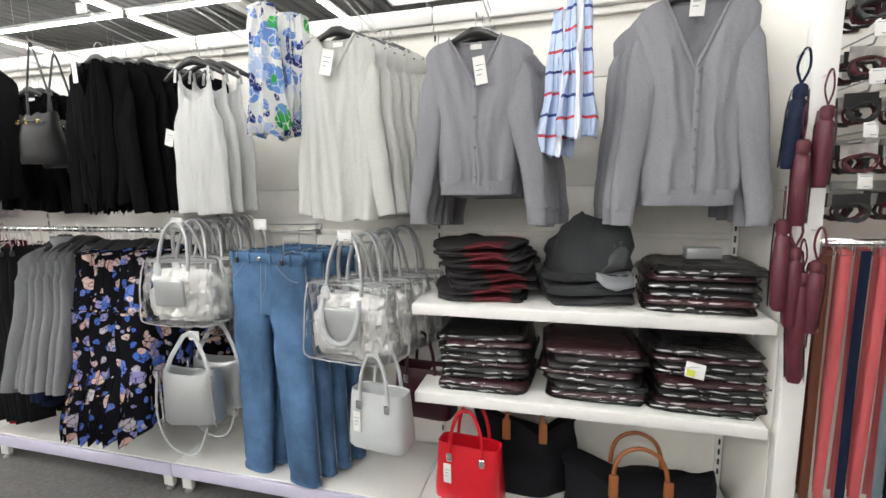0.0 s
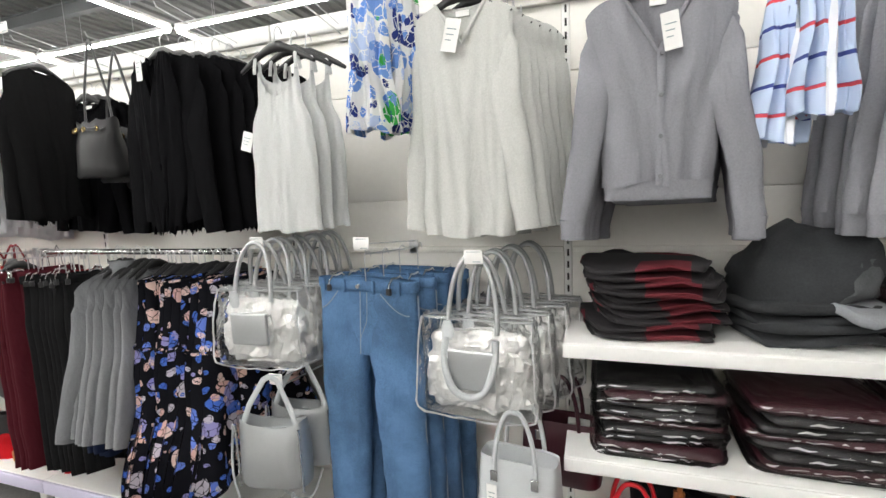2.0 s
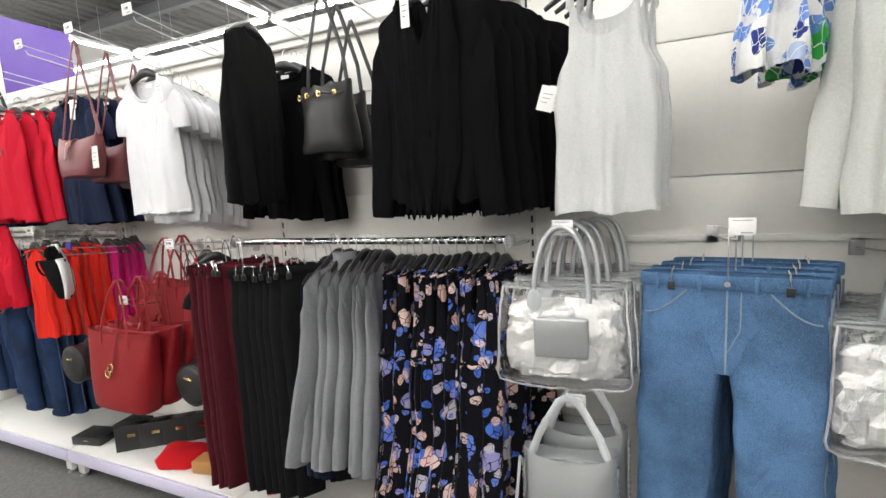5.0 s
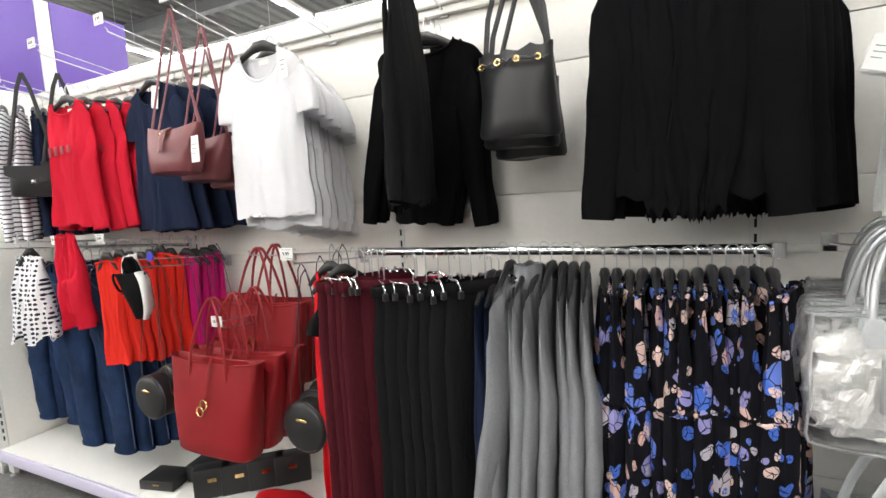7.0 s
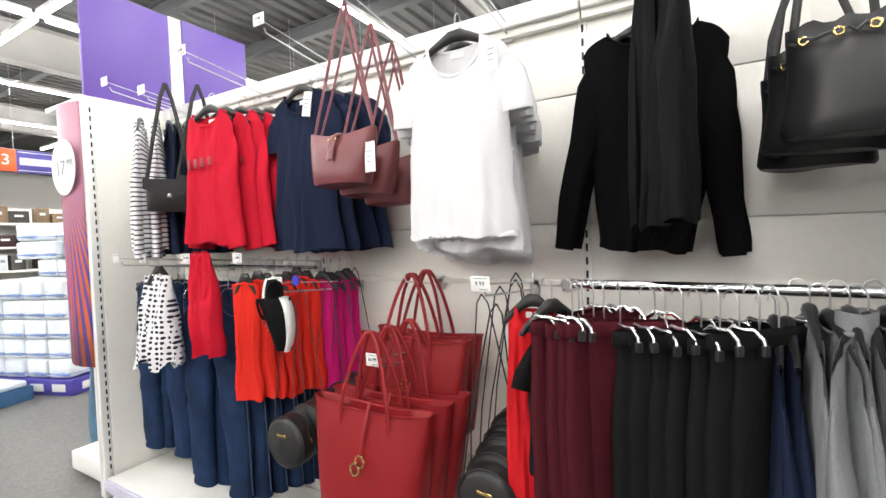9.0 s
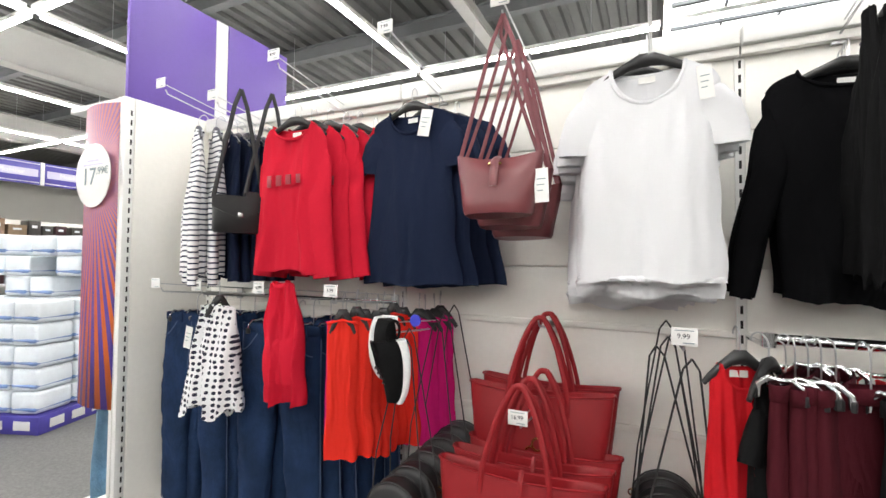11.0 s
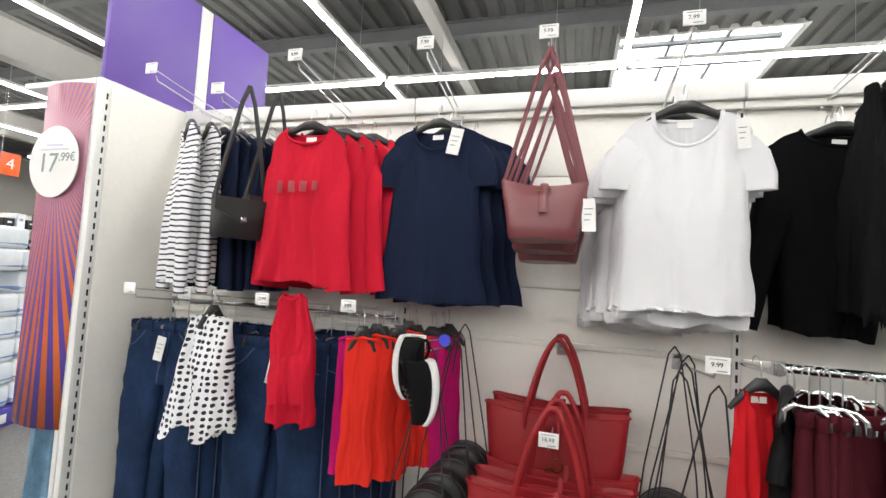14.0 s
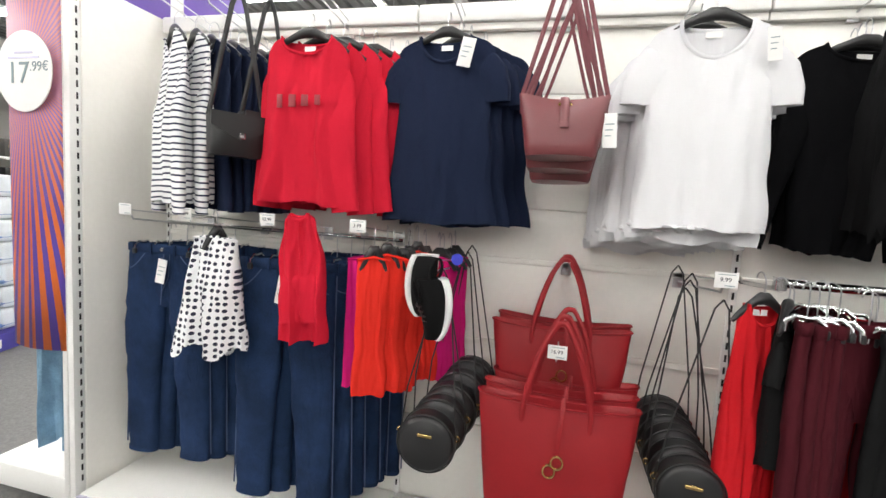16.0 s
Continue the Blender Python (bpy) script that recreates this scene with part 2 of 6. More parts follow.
GREYINK = surface("grey_print", (0.25, 0.32, 0.34), rough=0.6, var=0.1, bump=0)
BLACKPL = surface("black_plastic", (0.02, 0.02, 0.021), rough=0.35, var=0.2, bump=0.03)
GREYKNIT = fabric("grey_knit", (0.25, 0.25, 0.275), melange=0.08)
PALEKNIT = fabric("pale_grey_knit", (0.54, 0.545, 0.52), melange=0.07)
TANKM = fabric("pale_grey_rib", (0.56, 0.57, 0.56), melange=0.05)
BLACKKNIT = fabric("black_knit", (0.0052, 0.0052, 0.006), var=0.2)
BLACKKNIT.node_tree.nodes["Principled BSDF"].inputs["Specular IOR Level"].default_value = 0.04
BLACKCL = fabric("black_cloth", (0.0075, 0.0075, 0.008), var=0.25)
WHITECL = fabric("white_jersey", (0.73, 0.73, 0.75), var=0.03, bump=0.11)
NAVY = fabric("navy_jersey", (0.011, 0.017, 0.040), var=0.2)
RED = fabric("red_sweat_cloth", (0.55, 0.014, 0.035), var=0.1)
REDTR = fabric("bright_red_cloth", (0.52, 0.012, 0.018), var=0.1)
ORANGE = fabric("orange_red_cloth", (0.68, 0.028, 0.018), var=0.1)
PINKTR = fabric("magenta_cloth", (0.55, 0.012, 0.16), var=0.1)
MAROON = fabric("maroon_cloth", (0.060, 0.008, 0.013), var=0.2)
CHARCOAL = fabric("charcoal_cloth", (0.010, 0.010, 0.0105), var=0.2)
MIDGREY = fabric("mid_grey_jersey", (0.20, 0.205, 0.215), melange=0.08)
CHARCOAL.node_tree.nodes["Principled BSDF"].inputs["Specular IOR Level"].default_value = 0.05
DENIM_L = denim("light_denim", (0.070, 0.138, 0.250))
DENIM_D = denim("dark_denim", (0.012, 0.026, 0.066))
DENIM_P = denim("pale_denim", (0.17, 0.29, 0.40))
STITCH = surface("pale_stitching", (0.20, 0.25, 0.31), rough=0.9, bump=0)
STITCH_D = surface("blue_stitching", (0.06, 0.09, 0.17), rough=0.9, bump=0)
FLOWERS = floral("flower_print", (0.006, 0.006, 0.009), [(0.13, 0.21, 0.64), (0.72, 0.46, 0.40), (0.30, 0.28, 0.55), (0.55, 0.50, 0.56), (0.07, 0.16, 0.60), (0.76, 0.56, 0.50)], 11.0, 0.375)
SCARFM = floral("circle_print", (0.78, 0.78, 0.76), [(0.02, 0.035, 0.16), (0.16, 0.30, 0.66), (0.72, 0.72, 0.72), (0.16, 0.30, 0.66), (0.03, 0.05, 0.22), (0.05, 0.40, 0.08), (0.45, 0.55, 0.75)], 8.5, 0.46)
PLAIDSC = stripes("blue_check_cloth", (0.50, 0.60, 0.78), (0.10, 0.20, 0.52), 0.09, 0.28, 0, [(2, 0.075, 0.14, (0.04, 0.06, 0.25)), (2, 0.15, 0.06, (0.6, 0.06, 0.08)), (0, 0.12, 0.2, (0.78, 0.8, 0.85))])
STRIPEM = stripes("white_navy_stripes", (0.80, 0.80, 0.80), (0.02, 0.025, 0.06), 0.024, 0.3)
POLKA = dots("white_dotted_cloth", (0.80, 0.80, 0.81), (0.02, 0.022, 0.045), 40.0, 0.29)
CHECK = stripes("maroon_black_check", (0.018, 0.016, 0.018), (0.13, 0.012, 0.02), 0.34, 0.45, 0, [(1, 0.5, 0.3, (0.016, 0.016, 0.018))])
GREYCHECK = surface("grey_felt", (0.026, 0.028, 0.031), rough=0.95, var=0.5, scale=5, bump=0.2)
GREYFELT2 = surface("mid_grey_felt", (0.07, 0.074, 0.078), rough=0.95, var=0.4, scale=9, bump=0.2)
GREYFELT = surface("light_grey_felt", (0.24, 0.25, 0.27), rough=0.95, var=0.2, scale=7, bump=0.2)
PACKM = surface("wrapped_dark_cloth", (0.006, 0.005, 0.0055), rough=0.5, var=0.5, scale=4, bump=0.1)
PACKR = surface("wrapped_maroon_cloth", (0.032, 0.005, 0.009), rough=0.5, var=0.4, scale=4, bump=0.1)
FILM = clear_plastic("clear_film", gloss=0.0, crinkle=0.3, scale=30, ior=1.28, rough=0.10)
# far more reflective than the wrap itself, to stand in for highlights on film
GLINTFILM = clear_plastic("glint_film", tint=(0.9, 0.9, 0.92), gloss=2.2, crinkle=0.5, scale=60, ior=1.5, rough=0.28)
PVC = clear_plastic("clear_vinyl", gloss=0.22, crinkle=0.7, scale=20, ior=1.5, rough=0.10)
SILVER = surface("silver_leather", (0.50, 0.515, 0.52), rough=0.32, metal=0.6, var=0.06, bump=0.1)
FOIL = surface("crumpled_silver_filling", (0.78, 0.77, 0.75), rough=0.30, metal=0.55, var=0.15, scale=14, fine=40, bump=0.5, dist=0.03)
PALELEATHER = leather("pale_grey_leather", (0.50, 0.52, 0.53))
REDLEATHER = leather("crimson_leather", (0.245, 0.009, 0.013), rough=0.45)
REDLEATHER.node_tree.nodes["Principled BSDF"].inputs["Specular IOR Level"].default_value = 0.3
BRIGHTRED = leather("bright_red_leather", (0.62, 0.01, 0.022), rough=0.3)
ROSE = leather("dusty_rose_leather", (0.17, 0.042, 0.047), rough=0.35)
ROSESTRAP = leather("rose_strap", (0.15, 0.025, 0.035))
BLACKLEATHER = leather("black_leather", (0.016, 0.016, 0.017), rough=0.42)
BLACKLEATHER.node_tree.nodes["Principled BSDF"].inputs["Specular IOR Level"].default_value = 0.45
WINE = leather("wine_leather", (0.04, 0.006, 0.012))
TAN = leather("tan_leather", (0.28, 0.09, 0.025))
NYLON = surface("black_nylon", (0.006, 0.006, 0.008), rough=0.8, var=0.3, scale=9, bump=0.5, dist=0.01)
NYLON.node_tree.nodes["Principled BSDF"].inputs["Specular IOR Level"].default_value = 0.15
GOLD = surface("gold_fitting", (0.75, 0.52, 0.22), rough=0.22, metal=1.0, bump=0)
UMBR = surface("maroon_umbrella_cloth", (0.09, 0.010, 0.022), rough=0.5, var=0.3, scale=20, bump=0.4)
RUBBER = surface("white_rubber_sole", (0.78, 0.78, 0.77), rough=0.5, bump=0.05)
BLUEPL = surface("blue_plastic_disc", (0.05, 0.06, 0.5), rough=0.3, bump=0)
ORANGESIGN = surface("orange_sign", (0.75, 0.12, 0.02), rough=0.4, bump=0)
BLUESIGN = surface("violet_blue_sign", (0.07, 0.055, 0.33), rough=0.4, bump=0)
TISSUE = surface("white_tissue_pack", (0.72, 0.76, 0.80), rough=0.35, var=0.12, scale=9, bump=0.3)
TISSUEB = surface("blue_printed_wrap", (0.16, 0.26, 0.50), rough=0.35, var=0.4, scale=9, bump=0.2)
BANNER = sun_rays("ray_print", (0.62, 0.13, 0.02), (0.09, 0.05, 0.33), (0.50, 0.30, 0.36))
DARKBOX = surface("dark_carton", (0.05, 0.045, 0.04), rough=0.5, var=0.5, scale=8, bump=0)
BROWNBOX = surface("brown_carton", (0.22, 0.15, 0.09), rough=0.7, var=0.3, scale=8, bump=0)


# ---- mesh helpers ----
def part(name, bm, material, parent=None, label="", smooth=True):
    me = bpy.data.meshes.new(name)
    bmesh.ops.recalc_face_normals(bm, faces=bm.faces)
    if smooth:
        for f in bm.faces:
            f.smooth = True
    bm.to_mesh(me)
    bm.free()
    me.materials.append(material)
    ob = new(name, me)
    if parent:
        ob.parent = parent
    if label:
        ob["label"] = label
    if smooth:
        me.set_sharp_from_angle(angle=radians(50))
    return ob


def thing(name, label, category, group="", m=None):
    ob = new(name)
    ob.empty_display_size = 0.05
    tagged(ob, label, category, group)
    if m is not None:
        ob.matrix_basis = m
    return ob


def box(bm, x0, x1, y0, y1, z0, z1, bevel=0.0):
    v = bmesh.ops.create_cube(bm, size=1.0, matrix=Matrix.Translation(((x0 + x1) / 2, (y0 + y1) / 2, (z0 + z1) / 2)) @ Matrix.Diagonal((x1 - x0, y1 - y0, z1 - z0, 1)))["verts"]
    if bevel:
        e = list({e for a in v for e in a.link_edges})
        bmesh.ops.bevel(bm, geom=e, offset=bevel, segments=2, profile=0.5, affect="EDGES")
    return bm


def boxed(name, x0, x1, y0, y1, z0, z1, material, parent=None, bevel=0.003, label=""):
    return part(name, box(bmesh.new(), x0, x1, y0, y1, z0, z1, bevel), material, parent, label)


def sweep(bm, pts, r, n=8, flat=1.0, closed=False, up=(0, 1, 0)):
    """A rod along points; r: radius or one for each point; flat: thickness across 'up' as a share."""
    pts = [Vector(p) for p in pts]
    if not closed and 5 <= len(pts) <= 13 and not isinstance(r, (list, tuple)):
        ext = [pts[0] * 2 - pts[1], *pts, pts[-1] * 2 - pts[-2]]
        fine = []
        for a, b, c, d in zip(ext, ext[1:], ext[2:], ext[3:]):
            for i in range(3):
                t = i / 3
                fine.append(0.5 * (2 * b + (c - a) * t + (2 * a - 5 * b + 4 * c - d) * t * t + (3 * b - a - 3 * c + d) * t ** 3))
        pts = [*fine, pts[-1]]
    rings = []
    k = len(pts)
    for i, p in enumerate(pts):
        if closed:
            d = pts[(i + 1) % k] - pts[i - 1]
        else:
            d = pts[min(i + 1, k - 1)] - pts[max(i - 1, 0)]
        d.normalize()
        u = Vector(up)
        if abs(d.dot(u)) > 0.95:
            u = Vector((1, 0, 0))
        a = d.cross(u).normalized()
        c = d.cross(a).normalized()
        rr = r[i] if isinstance(r, (list, tuple)) else r
        rings.append([bm.verts.new(p + a * (rr * math.cos(t)) + c * (rr * flat * math.sin(t))) for t in (2 * math.pi * j / n for j in range(n))])
    for i in range(k if closed else k - 1):
        a, b = rings[i], rings[(i + 1) % k]
        for j in range(n):
            bm.faces.new((a[j], a[(j + 1) % n], b[(j + 1) % n], b[j]))
    if not closed:
        bm.faces.new(rings[0])
        bm.faces.new(rings[-1])
    return bm


def loft(bm, rings, n=28, caps=(True, True)):
    """Rounded sections: (x, y, z, half width, half depth, power) from one end to the other."""
    loops = []
    for x, y, z, a, b, e in rings:
        loop = []
        for j in range(n):
            t = 2 * math.pi * j / n
            c, s = math.cos(t), math.sin(t)
            loop.append(bm.verts.new((x + a * math.copysign(abs(c) ** (2 / e), c), y + b * math.copysign(abs(s) ** (2 / e), s), z)))
        loops.append(loop)
    for a, b in zip(loops, loops[1:]):
        for j in range(n):
            bm.faces.new((a[j], a[(j + 1) % n], b[(j + 1) % n], b[j]))
    if caps[0]:
        bm.faces.new(loops[0])
    if caps[1]:
        bm.faces.new(loops[-1])
    return bm


def rough_up(bm, amount, scale, seed=0.0):
    for v in bm.verts:
        p = v.co * scale + Vector((seed, seed * 2, 0))
        v.co += Vector((noise.noise(p), noise.noise(p + Vector((7, 0, 0))), noise.noise(p + Vector((0, 9, 0))))) * amount
    return bm


def crumpled(rings, n, amount, scale, seed=0.0, caps=(True, True)):
    """A loft with sharp irregular creases, as of thin crackling film; more rings are put between those given."""
    fine = []
    for a, b in zip(rings, rings[1:]):
        for k in range(4):
            fine.append(tuple(p + (q - p) * k / 4 for p, q in zip(a, b)))
    fine.append(rings[-1])
    bm = loft(bmesh.new(), fine, n, caps)
    for v in bm.verts:
        p = v.co * scale + Vector((seed * 3.1, seed, 0))
        r = 1 - 2 * abs(noise.noise(p)) - 0.6 * abs(noise.noise(p * 2.3))
        d = Vector((v.co.x - rings[0][0], v.co.y - rings[0][1], 0))
        if d.length > 1e-6:
            d.normalize()
        v.co += d * (amount * r) + Vector((0, 0, amount * 0.6 * noise.noise(p * 1.4 + Vector((5, 0, 0)))))
    return bm


def words(text, size, material, parent, m, name="lettering"):
    cu = bpy.data.curves.new(name, "FONT")
    cu.body, cu.size, cu.extrude, cu.align_x, cu.align_y = text, size, 0.0006, "CENTER", "CENTER"
    tmp = bpy.data.objects.new(name, cu)
    scene.collection.objects.link(tmp)
    me = bpy.data.meshes.new_from_object(tmp.evaluated_get(bpy.context.evaluated_depsgraph_get()))
    bpy.data.objects.remove(tmp)
    me.materials.clear()
    me.materials.append(material)
    ob = new(name, me)
    ob.parent = parent
    ob.matrix_basis = m
    return ob


# ---- garments: local x across, -y to the aisle, z up; the origin is the hollow of the neck ----
def sheets(bm, half, length, neck, front_drop, back_drop, slope, vee, depth, folds, amp, seed, hem=0.012, nu=42, nv=30, jag=0.0):
    """Front and back of a garment's body. half: half widths from shoulder to hem, evenly spaced; jag: uneven points along the hem."""
    def width(v):
        f = v * (len(half) - 1)
        i = min(int(f), len(half) - 2)
        t = f - i
        t = t * t * (3 - 2 * t)
        return half[i] * (1 - t) + half[i + 1] * t

    share = neck / half[0]
    for side in (-1, 1):
        drop = front_drop if side < 0 else back_drop
        grid = []
        for j in range(nv + 1):
            v = j / nv
            row = []
            for i in range(nu + 1):
                u = 2 * i / nu - 1
                a = abs(u)
                if a < share:
                    k = a / share
                    top = -drop * ((1 - k) if vee and side < 0 else math.sqrt(max(0, 1 - k * k)))
                else:
                    k = (a - share) / max(1e-6, 1 - share)
                    top = -slope * (0.55 * k + 0.45 * k ** 5)
                wob = noise.noise(Vector((u * 2.2, seed, side * 3)))
                bottom = -length + hem * math.sin(5 * u + seed) * 0.5 + hem * wob
                if jag:
                    bottom += jag * (abs(((u * 2.3 + seed + 0.3 * side) % 1.0) * 2 - 1) - 0.5)
                z = top + (bottom - top) * v
                x = u * width(v) + (0.012 * v + 0.004) * noise.noise(Vector((seed, v * 4, u * 2)))
                round_off = math.sqrt(max(0.0, 1 - a ** 4.0))
                d = depth * (0.30 + 0.70 * min(1, v * 2.2)) * round_off
                sway = noise.noise(Vector((u * 1.6, v * 1.1, seed)))
                phase = folds * u * (0.75 + 0.25 * v) + seed + 2.4 * sway
                ripple = 1.35 * amp * (0.15 + v ** 1.3) * (math.sin(phase) + 0.45 * math.sin(2.3 * phase + seed + side))
                # pulls that run slantwise from the shoulder points
                ripple += 1.2 * amp * (1 - 0.55 * v) * noise.noise(Vector((a * 3.2 + v * 2.6, v * 1.4 - a * 1.1, seed + side * 5 + (3 if u > 0 else 0))))
                ripple += 0.7 * amp * noise.noise(Vector((u * 6, v * 4.5, seed + side * 5)))
                row.append(bm.verts.new((x, side * d + ripple * round_off * (1 if side < 0 else 0.6), z)))
            grid.append(row)
        for j in range(nv):
            for i in range(nu):
                bm.faces.new((grid[j][i], grid[j][i + 1], grid[j + 1][i + 1], grid[j + 1][i]))
    bmesh.ops.remove_doubles(bm, verts=bm.verts, dist=0.0015)
    return bm


def sleeve_mesh(length, r0, r1, seed, side, spread, fore=-1):
    """A hanging sleeve; the origin is the shoulder point, side -1 or 1, spread how far its end stands out."""
    short = length < 0.3
    if short:
        line = [(-0.060, -0.035), (-0.034, -0.060), (-0.012, -0.090), (spread * 0.6, -0.04 - length * 0.72), (spread, -0.04 - length)]
        wide = [r0 * 0.7, r0 * 0.88, r0 * 0.95, (r0 + r1) / 2, r1]
    else:
        line = [(-0.074, -0.034), (-0.056, -0.066), (-0.040, -0.115), (-0.030, -0.18)]
        wide = [r0 * 0.66, r0 * 0.86, r0, r0 * 0.95]
        for k in range(1, 13):
            t = k / 12
            line.append((-0.030 + (spread + 0.030) * t + 0.010 * noise.noise(Vector((t * 2.5, seed, 1))), -0.18 - (length - 0.18) * t))
            wide.append(r0 * 0.93 + (r1 - r0 * 0.93) * t ** 0.8 + 0.004 * noise.noise(Vector((t * 5, seed, 4))))
    bm = bmesh.new()
    loops = []
    n = 20
    for k, ((x, z), w) in enumerate(zip(line, wide)):
        xa, za = line[max(0, k - 1)]
        xb, zb = line[min(len(line) - 1, k + 1)]
        q = math.hypot(xb - xa, zb - za)
        tx, tz = (xb - xa) / q, (zb - za) / q
        t = k / (len(line) - 1)
        grow = min(1.0, 3.2 * t) ** 1.5
        deep = (0.004 + 0.022 * grow) * (1 - 0.2 * t)
        ahead = fore * 0.020 * grow * (0 if short else 1)
        loop = []
        for j in range(n):
            a = 2 * math.pi * j / n
            c, e = math.cos(a), math.sin(a)
            o = w * math.copysign(abs(c) ** 0.8, c)
            fold = 0.010 * noise.noise(Vector((c * 1.7, t * (4 if short else 9) + c * 1.5, seed + (2 if e > 0 else 0)))) * (0.4 + 0.6 * t)
            loop.append(bm.verts.new((side * (x - tz * o), ahead + deep * e + fold * abs(e) * (0.2 + 0.8 * grow), z + tx * o)))
        loops.append(loop)
    for a, b in zip(loops, loops[1:]):
        for j in range(n):
            bm.faces.new((a[j], a[(j + 1) % n], b[(j + 1) % n], b[j]))
    bm.faces.new(loops[0])
    return bm, line[-1], wide[-1]


def hanger(m, wide=0.19, metal=False, group="clothes hangers"):
    """Plastic clothes hanger with a steel hook."""
    h = thing("clothes_hanger", "black plastic clothes hanger with a steel hook" if not metal else "chrome clip hanger for trousers", "hanger", group, m)
    bm = bmesh.new()
    if metal:
        sweep(bm, [(-wide, 0, -0.03), (0, 0, -0.026), (wide, 0, -0.03)], 0.004)
        part("bar", bm, CHROME, h)
        for s in (-1, 1):
            x = s * wide * 0.8
            bm = bmesh.new()
            for q in (-1, 1):
                sweep(bm, [(x, 0, 0.004), (x, q * 0.024, 0.008), (x, q * 0.044, -0.010), (x, q * 0.047, -0.040)], 0.007, 8, 0.4, up=(1, 0, 0))
            clip = part("clip", bm, CHROME, h)
            for q in (-1, 1):
                part("jaw", box(bmesh.new(), x - 0.009, x + 0.009, q * 0.049 - 0.005, q * 0.049 + 0.005, -0.044, -0.020, 0.002), BLACKPL, clip, "black plastic jaw")
    else:
        pts = [(wide * k, 0, 0.025 - 0.075 * abs(k) ** 1.4) for k in (-1, -0.8, -0.55, -0.3, -0.1, 0.1, 0.3, 0.55, 0.8, 1)]
        sweep(bm, pts, [0.007, 0.01, 0.012, 0.014, 0.02, 0.02, 0.014, 0.012, 0.01, 0.007], 8, 0.8)
        part("shoulder_bar", bm, BLACKPL, h)
    bm = bmesh.new()
    z0 = -0.028 if metal else 0.035
    sweep(bm, [(0, 0, z0), (0, 0, 0.075), (0.0, 0.012, 0.095), (0, 0.024, 0.100), (0, 0.036, 0.092), (0, 0.040, 0.078)], 0.0022, 6)
    part("hook", bm, WIRE, h)
    return h


def swing_tag(parent, x, y, z, w=0.04, h=0.075, turn=8, material=PAPER):
    bm = box(bmesh.new(), -w / 2, w / 2, -0.001, 0.001, -h, 0, 0.0)
    t = part("price_tag", bm, material, parent, "white card price tag", smooth=False)
    t.matrix_basis = pose(x, y, z, 0, turn, 0)
    for k in range(3):
        bm = box(bmesh.new(), -w * 0.32, w * (0.32 - 0.12 * k), -0.0016, -0.0011, -h * (0.33 + 0.17 * k), -h * (0.30 + 0.17 * k))
        part("print_line", bm, GREYINK, t, smooth=False)
    return t


